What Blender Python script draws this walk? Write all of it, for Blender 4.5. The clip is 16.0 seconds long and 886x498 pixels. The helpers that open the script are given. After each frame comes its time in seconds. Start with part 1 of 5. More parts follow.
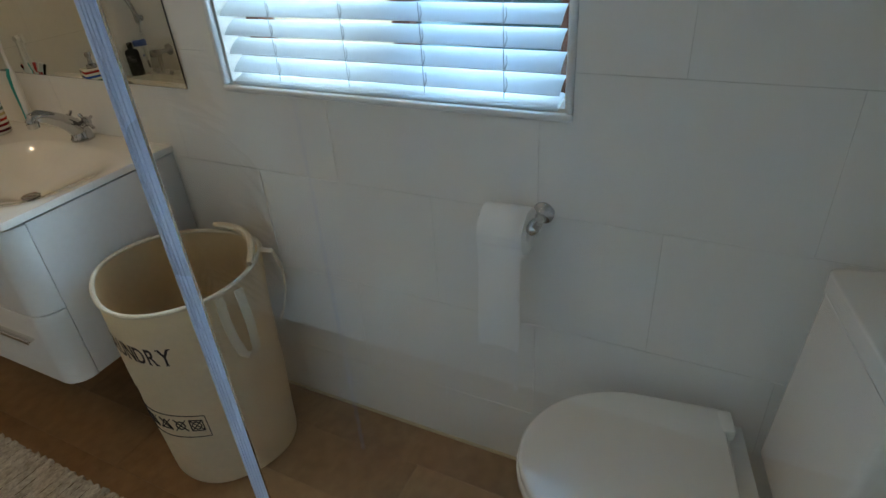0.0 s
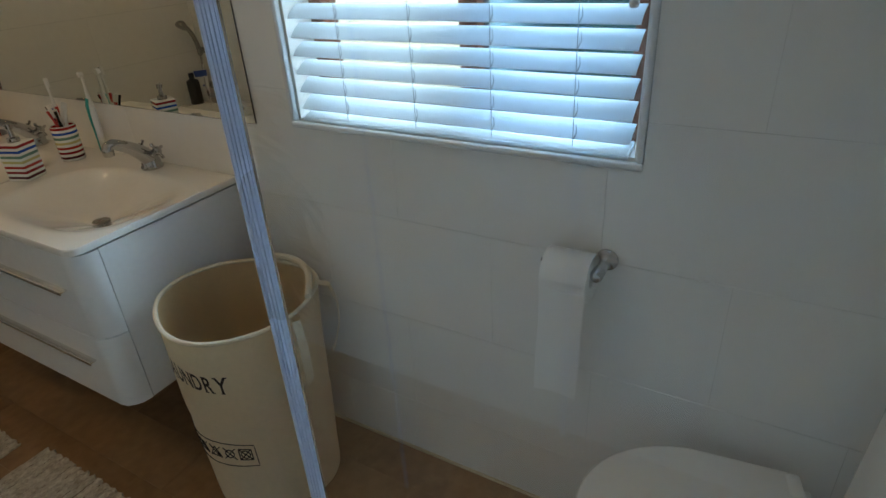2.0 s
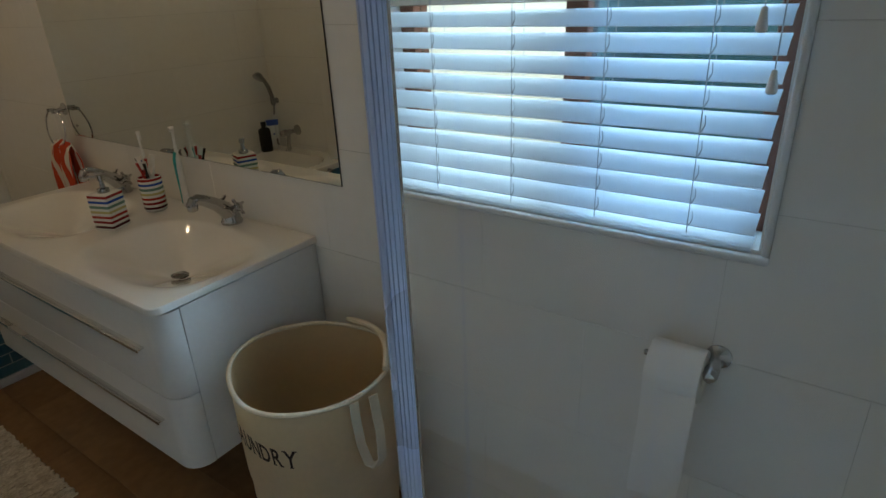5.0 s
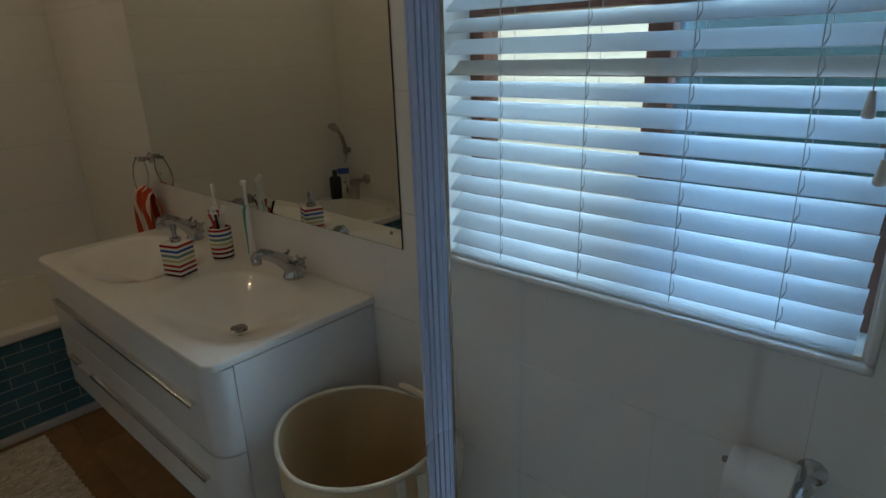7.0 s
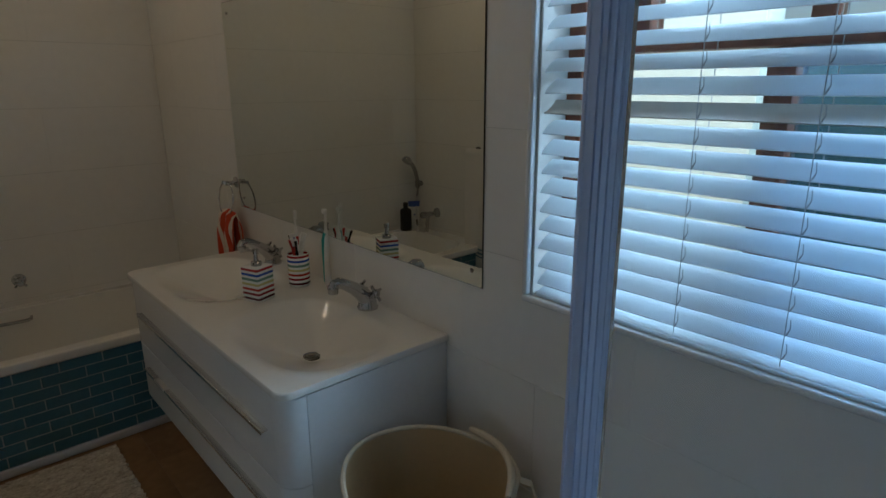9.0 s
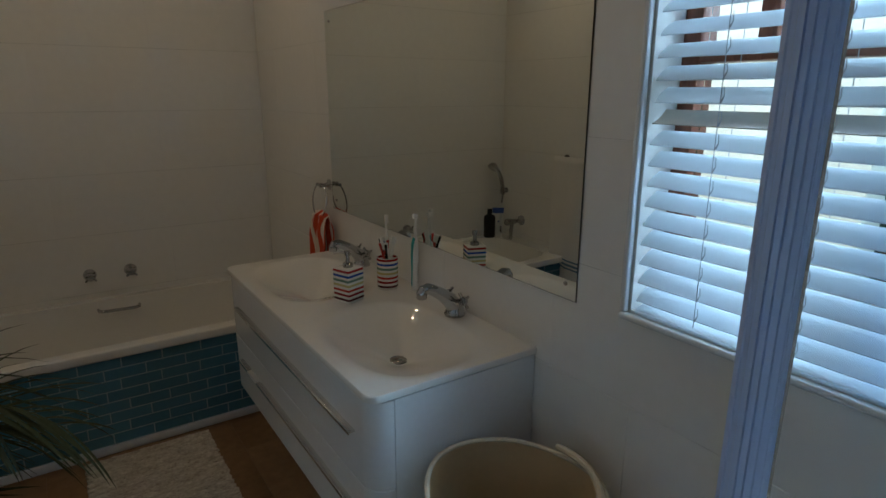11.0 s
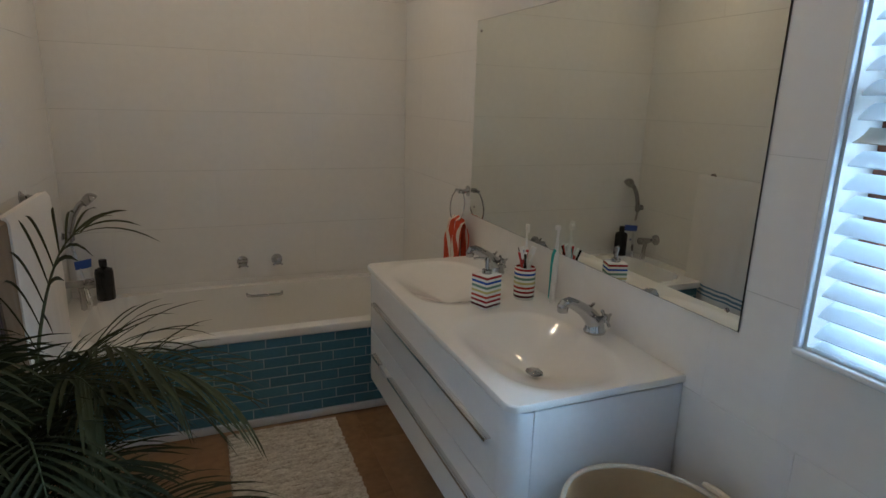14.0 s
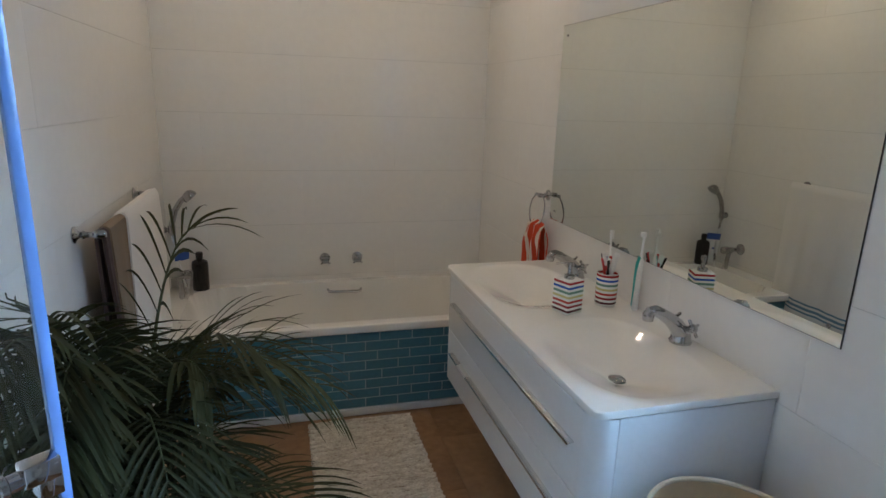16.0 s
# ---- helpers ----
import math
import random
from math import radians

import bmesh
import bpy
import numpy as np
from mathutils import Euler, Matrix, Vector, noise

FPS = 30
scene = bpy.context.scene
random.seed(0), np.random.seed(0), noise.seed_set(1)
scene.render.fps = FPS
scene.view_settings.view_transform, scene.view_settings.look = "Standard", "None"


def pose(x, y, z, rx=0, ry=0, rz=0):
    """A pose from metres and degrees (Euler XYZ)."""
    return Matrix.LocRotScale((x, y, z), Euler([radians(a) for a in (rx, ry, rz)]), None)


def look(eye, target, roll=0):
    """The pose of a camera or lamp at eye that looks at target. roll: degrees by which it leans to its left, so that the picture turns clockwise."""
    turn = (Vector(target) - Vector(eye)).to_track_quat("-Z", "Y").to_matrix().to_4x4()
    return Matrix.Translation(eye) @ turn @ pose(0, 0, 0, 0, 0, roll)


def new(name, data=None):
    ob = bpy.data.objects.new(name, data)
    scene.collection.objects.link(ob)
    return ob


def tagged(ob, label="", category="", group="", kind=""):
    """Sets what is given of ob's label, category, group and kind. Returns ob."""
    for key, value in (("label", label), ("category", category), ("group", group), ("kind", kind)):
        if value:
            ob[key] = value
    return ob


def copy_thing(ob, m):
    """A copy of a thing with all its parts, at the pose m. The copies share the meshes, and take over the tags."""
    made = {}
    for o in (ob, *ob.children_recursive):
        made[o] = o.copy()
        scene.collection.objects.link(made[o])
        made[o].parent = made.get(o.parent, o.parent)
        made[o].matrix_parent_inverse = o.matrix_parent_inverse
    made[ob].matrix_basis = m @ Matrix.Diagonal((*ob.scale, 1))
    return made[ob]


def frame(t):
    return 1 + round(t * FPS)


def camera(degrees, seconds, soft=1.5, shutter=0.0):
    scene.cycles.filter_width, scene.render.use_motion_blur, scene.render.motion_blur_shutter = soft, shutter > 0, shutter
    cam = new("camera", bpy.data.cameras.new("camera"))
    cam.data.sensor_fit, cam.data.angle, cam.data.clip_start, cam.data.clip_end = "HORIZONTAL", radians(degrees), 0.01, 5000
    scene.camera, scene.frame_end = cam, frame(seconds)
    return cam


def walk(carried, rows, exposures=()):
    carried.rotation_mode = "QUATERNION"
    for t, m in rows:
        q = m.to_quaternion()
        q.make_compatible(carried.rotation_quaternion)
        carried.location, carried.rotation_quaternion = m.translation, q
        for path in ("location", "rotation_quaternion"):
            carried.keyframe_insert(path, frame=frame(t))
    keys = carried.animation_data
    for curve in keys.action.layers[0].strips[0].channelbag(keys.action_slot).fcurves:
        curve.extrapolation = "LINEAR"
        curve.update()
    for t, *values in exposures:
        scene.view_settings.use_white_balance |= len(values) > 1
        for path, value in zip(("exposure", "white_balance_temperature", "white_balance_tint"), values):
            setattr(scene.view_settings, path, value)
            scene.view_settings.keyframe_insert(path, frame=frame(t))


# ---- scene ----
cam = camera(74.1, 16.0)
PATH = [
    (0, (0.289, 0.372, 1.398), (-0.515, 1.875, 0.353), -4.3),
    (0.5, (0.276, 0.363, 1.409), (-0.552, 1.871, 0.388), -4.1),
    (1, (0.262, 0.358, 1.415), (-0.596, 1.865, 0.420), -3.9),
    (1.5, (0.247, 0.355, 1.419), (-0.642, 1.860, 0.448), -3.8),
    (2, (0.231, 0.353, 1.422), (-0.689, 1.854, 0.473), -3.6),
    (2.5, (0.212, 0.352, 1.425), (-0.736, 1.847, 0.496), -3.5),
    (3, (0.191, 0.356, 1.436), (-0.781, 1.843, 0.516), -3.6),
    (5.5, (0.085, 0.391, 1.468), (-1.035, 1.858, 0.697), -2.5),
    (6, (0.079, 0.418, 1.479), (-1.096, 1.855, 0.738), -2.6),
    (6.5, (0.073, 0.433, 1.489), (-1.154, 1.846, 0.788), -2.4),
    (7, (0.062, 0.436, 1.496), (-1.211, 1.832, 0.842), -2.0),
    (7.5, (0.046, 0.427, 1.499), (-1.266, 1.809, 0.894), -1.4),
    (8, (0.027, 0.425, 1.500), (-1.328, 1.778, 0.923), -0.9),
    (8.5, (0.010, 0.424, 1.498), (-1.387, 1.741, 0.942), -0.6),
    (9, (-0.003, 0.422, 1.495), (-1.441, 1.703, 0.958), -0.3),
    (9.5, (-0.011, 0.416, 1.495), (-1.489, 1.656, 0.970), -0.0),
    (10, (-0.029, 0.417, 1.493), (-1.551, 1.606, 0.976), 0.1),
    (12.5, (-0.054, 0.361, 1.511), (-1.759, 1.270, 0.995), 0.7),
    (13, (-0.070, 0.350, 1.496), (-1.807, 1.205, 0.995), 1.2),
    (13.5, (-0.084, 0.339, 1.489), (-1.849, 1.138, 0.996), 1.5),
    (14, (-0.089, 0.327, 1.490), (-1.878, 1.069, 0.999), 1.7),
    (14.5, (-0.084, 0.311, 1.500), (-1.896, 0.995, 1.004), 1.6),
    (15, (-0.076, 0.291, 1.510), (-1.907, 0.921, 1.009), 1.6),
    (15.5, (-0.076, 0.277, 1.505), (-1.924, 0.856, 1.008), 1.7),
    (16, (-0.076, 0.263, 1.501), (-1.940, 0.793, 1.007), 1.8),
]
walk(cam, [(t, look(eye, target, roll)) for t, eye, target, roll in PATH],
     [(0, 0.0, 7150, 10), (3, -0.29, 7050, 10), (5.5, -0.66, 6950, 10), (7, -0.96, 6800, 10), (8.5, -1.02, 6300, 10), (10, -0.92, 6100, 10), (12.5, -0.57, 6250, 11), (14.5, 0.28, 5750, 13), (16, 0.53, 5600, 13)])

# Ground plan: the window wall runs along x at y = WY, the bath end wall along y at x = BX,
# the towel wall at y = LY, the wall behind the toilet at x = RX. Shower in the corner RX, LY.
WY, LY, BX, RX, CEIL = 1.43, -0.32, -3.38, 0.75, 2.45
WIN = (-0.84, 0.009, 1.019, 2.06)          # window opening: x0, x1, z0, z1

# ---- world and light ----
world = bpy.data.worlds.new("sky")
scene.world = world
world.use_nodes = True
wn = world.node_tree.nodes
sky = wn.new("ShaderNodeTexSky")
sky.sky_type = "NISHITA"
sky.sun_disc = False
sky.sun_elevation, sky.sun_rotation = radians(52), radians(200)
world.node_tree.links.new(sky.outputs[0], wn["Background"].inputs[0])
wn["Background"].inputs[1].default_value = 0.15

sun = new("sun", bpy.data.lights.new("sun", "SUN"))
sun.data.energy, sun.data.angle, sun.data.color = 5.0, radians(0.5), (1.0, 0.95, 0.87)
sun.matrix_world = look((0, 0, 6), (0 + 0.21, 0.58, 6 - 0.79))

SKY_LAMP, CEILING_LAMP = 265.0, 1.75
lamp = new("window_daylight", bpy.data.lights.new("window_daylight", "AREA"))
lamp.data.shape, lamp.data.size, lamp.data.size_y = "RECTANGLE", 2.6, 1.1
lamp.data.energy, lamp.data.color = SKY_LAMP, (0.54, 0.79, 1.0)
lamp.matrix_world = look((-0.41, 3.0, 2.52), (-0.41, 1.45, 1.45))
SPOTS = ((-2.75, 0.10), (-2.75, 0.95), (-1.25, 0.10), (-1.15, 0.95))
for sx, sy in SPOTS:
    lamp = new("downlight_bulb", bpy.data.lights.new("downlight_bulb", "AREA"))
    lamp.data.shape, lamp.data.size = "DISK", 0.07
    lamp.data.energy, lamp.data.color = CEILING_LAMP, (1.0, 0.75, 0.47)
    lamp.matrix_world = look((sx, sy, CEIL - 0.012), (sx, sy, 0))


# ---- materials ----
def material(name, base, rough=0.5, metal=0.0, **extra):
    """A node material: base colour with two scales of variation and a fine bump.
    vary: strength, big, small: noise scales, bump: height, stretch: scale along x, y, z."""
    m = bpy.data.materials.new(name)
    m.use_nodes = True
    n, l = m.node_tree.nodes, m.node_tree.links
    b = n["Principled BSDF"]
    b.inputs["Roughness"].default_value, b.inputs["Metallic"].default_value = rough, metal
    vary, big, small, bump = extra.get("vary", 0.06), extra.get("big", 3.0), extra.get("small", 60.0), extra.get("bump", 0.0)
    co = n.new("ShaderNodeTexCoord")
    mp = n.new("ShaderNodeMapping")
    mp.inputs["Scale"].default_value = extra.get("stretch", (1, 1, 1))
    l.new(co.outputs["Object"], mp.inputs[0])
    na, nb = n.new("ShaderNodeTexNoise"), n.new("ShaderNodeTexNoise")
    for node, s in ((na, big), (nb, small)):
        node.inputs["Scale"].default_value = s
        node.inputs["Detail"].default_value = 4
        l.new(mp.outputs[0], node.inputs["Vector"])
    add = n.new("ShaderNodeMath")
    add.operation = "ADD"
    l.new(na.outputs[0], add.inputs[0])
    l.new(nb.outputs[0], add.inputs[1])
    rnd = n.new("ShaderNodeObjectInfo")
    ad2 = n.new("ShaderNodeMath")
    ad2.operation = "MULTIPLY_ADD"
    l.new(rnd.outputs["Random"], ad2.inputs[0])
    ad2.inputs[1].default_value = extra.get("piece", 0.0)
    l.new(add.outputs[0], ad2.inputs[2])
    mr = n.new("ShaderNodeMapRange")
    mr.inputs[1].default_value, mr.inputs[2].default_value = 0.6, 1.4 + extra.get("piece", 0.0)
    l.new(ad2.outputs[0], mr.inputs[0])
    mx = n.new("ShaderNodeMix")
    mx.data_type = "RGBA"
    dark = extra.get("dark", tuple(c * (1 - vary) for c in base))
    mx.inputs[6].default_value = (*dark, 1)
    mx.inputs[7].default_value = (*extra.get("light", tuple(min(1, c * (1 + vary * 0.6)) for c in base)), 1)
    l.new(mr.outputs[0], mx.inputs[0])
    l.new(mx.outputs[2], b.inputs["Base Color"])
    rr = n.new("ShaderNodeMapRange")
    rr.inputs[1].default_value, rr.inputs[2].default_value = 0.3, 0.7
    rr.inputs[3].default_value, rr.inputs[4].default_value = max(0.0, rough * 0.8), min(1, rough * 1.2)
    l.new(na.outputs[0], rr.inputs[0])
    l.new(rr.outputs[0], b.inputs["Roughness"])
    if bump:
        bp = n.new("ShaderNodeBump")
        bp.inputs["Strength"].default_value = extra.get("bump_strength", 0.4)
        bp.inputs["Distance"].default_value = bump
        l.new(add.outputs[0] if extra.get("bump_from", "both") == "both" else na.outputs[0], bp.inputs["Height"])
        l.new(bp.outputs[0], b.inputs["Normal"])
    if "coat" in extra:
        b.inputs["Coat Weight"].default_value, b.inputs["Coat Roughness"].default_value = extra["coat"], 0.05
    if "through" in extra:
        b.inputs["Subsurface Weight"].default_value = extra["through"]
        b.inputs["Subsurface Radius"].default_value = (0.01, 0.01, 0.01)
    return m


def glass_material(name, tint=(1, 1, 1), rough=0.0, ior=1.45):
    m = bpy.data.materials.new(name)
    m.use_nodes = True
    b = m.node_tree.nodes["Principled BSDF"]
    b.inputs["Base Color"].default_value = (*tint, 1)
    b.inputs["Transmission Weight"].default_value = 1.0
    b.inputs["Roughness"].default_value, b.inputs["IOR"].default_value = rough, ior
    return m


def translucent(name, base, share, rough=0.4):
    """Thin sheet that lets part of the light through: slats, leaves, paper."""
    m = material(name, base, rough, vary=0.1)
    n, l = m.node_tree.nodes, m.node_tree.links
    t, mix, out = n.new("ShaderNodeBsdfTranslucent"), n.new("ShaderNodeMixShader"), n["Material Output"]
    t.inputs[0].default_value = (*base, 1)
    mix.inputs[0].default_value = share
    l.new(n["Principled BSDF"].outputs[0], mix.inputs[1])
    l.new(t.outputs[0], mix.inputs[2])
    l.new(mix.outputs[0], out.inputs[0])
    return m


def striped(name, colours, step, axis=2):
    """Horizontal glazed stripes on ceramic, one colour after another along z, white between."""
    m = material(name, (0.8, 0.79, 0.75), 0.15, vary=0.04)
    n, l = m.node_tree.nodes, m.node_tree.links
    co, sp, div, ramp = n.new("ShaderNodeTexCoord"), n.new("ShaderNodeSeparateXYZ"), n.new("ShaderNodeMath"), n.new("ShaderNodeValToRGB")
    l.new(co.outputs["Object"], sp.inputs[0])
    div.operation = "DIVIDE"
    div.inputs[1].default_value = step * 2 * len(colours)
    l.new(sp.outputs[axis], div.inputs[0])
    l.new(div.outputs[0], ramp.inputs[0])
    ramp.color_ramp.interpolation = "CONSTANT"
    els = ramp.color_ramp.elements
    els[0].position, els[0].color = 0.0, (0.8, 0.79, 0.75, 1)
    els[1].position, els[1].color = 0.999, (0.8, 0.79, 0.75, 1)
    k = 2 * len(colours)
    for i, c in enumerate(colours):
        e = els.new((2 * i + 0.9) / k)
        e.color = (*c, 1)
        e = els.new((2 * i + 1.9) / k)
        e.color = (0.8, 0.79, 0.75, 1)
    l.new(ramp.outputs[0], n["Principled BSDF"].inputs["Base Color"])
    return m


M_TILE = material("white_glazed_tile", (0.80, 0.79, 0.76), 0.10, vary=0.05, big=2.0, small=25, bump=0.0012, bump_from="big", bump_strength=0.14, piece=0.25)
M_GROUT = material("grey_grout", (0.60, 0.59, 0.56), 0.9, vary=0.3, big=6, small=90, bump=0.001)
M_SEAL = material("cream_sealant", (0.62, 0.52, 0.36), 0.5, vary=0.15, big=9)
M_PLASTER = material("white_ceiling_paint", (0.78, 0.77, 0.74), 0.8, vary=0.05, bump=0.0006)
M_FLOOR = material("oak_vinyl_plank", (0.36, 0.20, 0.095), 0.38, dark=(0.17, 0.085, 0.036), light=(0.46, 0.28, 0.145), big=3, small=22, stretch=(1.2, 14, 1), bump=0.0006, piece=0.5)
M_FLOORGAP = material("dark_plank_joint", (0.16, 0.085, 0.042), 0.8)
M_TEAL = material("teal_glazed_tile", (0.07, 0.20, 0.275), 0.22, dark=(0.055, 0.155, 0.225), light=(0.09, 0.25, 0.33), big=8, small=60, piece=0.9, bump=0.0008)
M_TEALGROUT = material("pale_blue_grout", (0.30, 0.44, 0.50), 0.9, vary=0.2)
M_ACRYLIC = material("white_bath_acrylic", (0.78, 0.77, 0.73), 0.14, vary=0.03, big=2, coat=0.5)
M_CERAMIC = material("white_ceramic", (0.82, 0.81, 0.78), 0.08, vary=0.03, big=4, coat=0.6)
M_GLOSSWHITE = material("white_lacquer", (0.78, 0.79, 0.80), 0.2, vary=0.04, big=2, coat=0.3, bump=0.0004)
M_TRIM = material("white_plastic_trim", (0.76, 0.78, 0.80), 0.14, vary=0.03)
M_ALU = material("brushed_aluminium", (0.66, 0.76, 0.96), 0.42, 1.0, vary=0.03, big=3, small=40)
M_CHROME = material("chrome", (0.50, 0.50, 0.51), 0.06, 1.0, vary=0.04)
M_STEELGREY = material("satin_steel", (0.68, 0.68, 0.68), 0.25, 1.0, vary=0.1)
M_MIRROR = material("mirror_silver", (0.80, 0.83, 0.79), 0.0, 1.0, vary=0.0)
M_MIRROREDGE = material("dark_mirror_edge", (0.03, 0.03, 0.028), 0.4)
M_GLASS = glass_material("shower_glass", (0.935, 0.965, 0.98))
M_ALUPOST = material("anodised_post", (0.56, 0.69, 1.0), 0.30, 0.15, vary=0.03, big=3, small=40)
M_GLASSEDGE = material("blue_door_seal", (0.20, 0.33, 0.70), 0.25, vary=0.1)
M_PANE = glass_material("clear_window_pane", (0.95, 1.0, 0.98))
M_FROST = glass_material("obscured_window_pane", (0.32, 0.64, 0.98), 0.22)
M_WOODFRAME = material("meranti_window_wood", (0.20, 0.055, 0.025), 0.4, dark=(0.11, 0.028, 0.014), light=(0.27, 0.085, 0.04), big=4, small=30, stretch=(10, 10, 1))
M_SLAT = translucent("white_blind_slat", (0.82, 0.87, 0.91), 0.68, 0.4)
# greyer slat colour: the shade on one flipped slat is put into its colour
M_SLATSHADE = translucent("shaded_blind_slat", (0.58, 0.55, 0.49), 0.1, 0.4)
M_CORD = material("grey_blind_cord", (0.45, 0.48, 0.52), 0.8)
M_CANVAS = translucent("cream_canvas", (0.84, 0.74, 0.56), 0.42, 0.9)
M_CANVASIN = translucent("canvas_lining", (0.86, 0.69, 0.45), 0.48, 0.9)
M_STRAP = material("cream_cotton_strap", (0.74, 0.66, 0.52), 0.9, vary=0.1, small=150, bump=0.0008)
M_PRINT = material("dark_brown_print", (0.035, 0.022, 0.018), 0.8)
M_PAPER = material("white_tissue_paper", (0.84, 0.83, 0.81), 0.95, vary=0.05, small=200, bump=0.0006)
M_WEFT = material("taupe_rug_weft", (0.24, 0.19, 0.13), 0.95, vary=0.3, small=90)
M_RUG = material("cream_chenille", (0.62, 0.57, 0.48), 0.95, dark=(0.34, 0.29, 0.22), light=(0.84, 0.80, 0.71), big=1.6, small=6, stretch=(40, 16, 20), bump=0.004, bump_strength=0.6)
M_TOWELWHITE = material("white_terry", (0.78, 0.76, 0.73), 0.95, vary=0.1, small=260, bump=0.002)
M_TOWELBROWN = material("taupe_terry", (0.19, 0.14, 0.09), 0.95, vary=0.25, small=260, bump=0.002)
# taupe terry darkened to the tone of its fold in shade
M_TOWELSHADE = material("taupe_terry_shaded", (0.055, 0.032, 0.028), 0.95, vary=0.25, small=260, bump=0.002)
M_STRIPEBLUE = material("blue_towel_stripe", (0.16, 0.27, 0.36), 0.95, vary=0.15, small=260)
M_LEAF = translucent("palm_leaf", (0.044, 0.047, 0.018), 0.2, 0.65)
M_LEAFB = translucent("palm_leaf_dark", (0.028, 0.031, 0.012), 0.16, 0.65)
for leafy in (M_LEAF, M_LEAFB):
    leafy.node_tree.nodes["Principled BSDF"].inputs["Specular IOR Level"].default_value = 0.15
M_STEM = material("palm_stem", (0.06, 0.075, 0.025), 0.5, vary=0.3)
M_POT = material("grey_plant_pot", (0.25, 0.24, 0.22), 0.6, vary=0.15, bump=0.001)
M_SOIL = material("potting_soil", (0.04, 0.028, 0.018), 1.0, vary=0.5, small=120, bump=0.01)
M_BLACK = material("black_plastic", (0.012, 0.012, 0.014), 0.25)
M_BLUE = material("blue_plastic", (0.02, 0.07, 0.32), 0.35)
M_RED = material("red_plastic", (0.5, 0.03, 0.025), 0.35)
M_WHITEPL = material("white_plastic", (0.8, 0.8, 0.78), 0.35)
M_TEALPL = material("teal_plastic", (0.02, 0.36, 0.33), 0.35)
M_STRIPES = striped("striped_ceramic", [(0.08, 0.012, 0.018), (0.28, 0.018, 0.024), (0.45, 0.045, 0.03), (0.58, 0.50, 0.24), (0.16, 0.27, 0.22), (0.025, 0.09, 0.42), (0.36, 0.03, 0.03)], 0.0079)
M_HOUSE = material("cream_garden_wall", (0.86, 0.82, 0.70), 0.9, vary=0.08, bump=0.003)
M_HEDGE = translucent("hedge_leaf", (0.06, 0.13, 0.06), 0.3, 0.5)
M_GROUND = material("garden_lawn", (0.07, 0.11, 0.035), 0.95, vary=0.4, big=2, small=60)
M_DIFFUSER = material("lamp_diffuser", (0.8, 0.8, 0.78), 0.4)
M_DIFFUSER.node_tree.nodes["Principled BSDF"].inputs["Emission Color"].default_value = (1.0, 0.88, 0.74, 1)
M_DIFFUSER.node_tree.nodes["Principled BSDF"].inputs["Emission Strength"].default_value = 1.2
M_ORANGE = bpy.data.materials.new("orange_patterned_terry")
M_ORANGE.use_nodes = True
_n, _l = M_ORANGE.node_tree.nodes, M_ORANGE.node_tree.links
_w, _r, _c = _n.new("ShaderNodeTexWave"), _n.new("ShaderNodeValToRGB"), _n.new("ShaderNodeTexCoord")
_w.inputs["Scale"].default_value, _w.inputs["Distortion"].default_value, _w.inputs["Detail"].default_value = 7, 6, 1.5
_w.bands_direction = "X"
_r.color_ramp.interpolation = "CONSTANT"
_r.color_ramp.elements[0].color, _r.color_ramp.elements[1].color = (0.55, 0.065, 0.022, 1), (0.75, 0.68, 0.58, 1)
_r.color_ramp.elements[1].position = 0.72
_l.new(_c.outputs["Object"], _w.inputs["Vector"])
_l.new(_w.outputs[0], _r.inputs[0])
_l.new(_r.outputs[0], _n["Principled BSDF"].inputs["Base Color"])
_n["Principled BSDF"].inputs["Roughness"].default_value = 0.95


# ---- mesh helpers ----
def box(bm, x0, x1, y0, y1, z0, z1, bevel=0.0, m=None, seg=2):
    made = bmesh.ops.create_cube(bm, size=1.0)["verts"]
    for v in made:
        v.co = Vector((x0 + (v.co.x + 0.5) * (x1 - x0), y0 + (v.co.y + 0.5) * (y1 - y0), z0 + (v.co.z + 0.5) * (z1 - z0)))
    if bevel:
        es = list({e for v in made for e in v.link_edges})
        out = bmesh.ops.bevel(bm, geom=es, offset=bevel, segments=seg, affect="EDGES", profile=0.5)
        made = list({v for f in out["faces"] for v in f.verts} | {v for v in made if v.is_valid})
    if m:
        bmesh.ops.transform(bm, matrix=m, verts=made)
    return bm


def lathe(bm, profile, centre=(0, 0, 0), n=24, m=None, squash=1.0):
    """Turn a list of (radius, height) about z at centre."""
    rings = []
    for r, h in profile:
        if r < 1e-5:
            rings.append([bm.verts.new((centre[0], centre[1], centre[2] + h))])
        else:
            rings.append([bm.verts.new((centre[0] + r * math.cos(a), centre[1] + r * squash * math.sin(a), centre[2] + h)) for a in (2 * math.pi * i / n for i in range(n))])
    for a, b in zip(rings, rings[1:]):
        for i in range(n):
            j = (i + 1) % n
            if len(a) == 1 and len(b) == 1:
                continue
            if len(a) == 1:
                bm.faces.new((a[0], b[j], b[i]))
            elif len(b) == 1:
                bm.faces.new((a[i], a[j], b[0]))
            else:
                bm.faces.new((a[i], a[j], b[j], b[i]))
    if m:
        bmesh.ops.transform(bm, matrix=m, verts=[v for r in rings for v in r])
    return bm


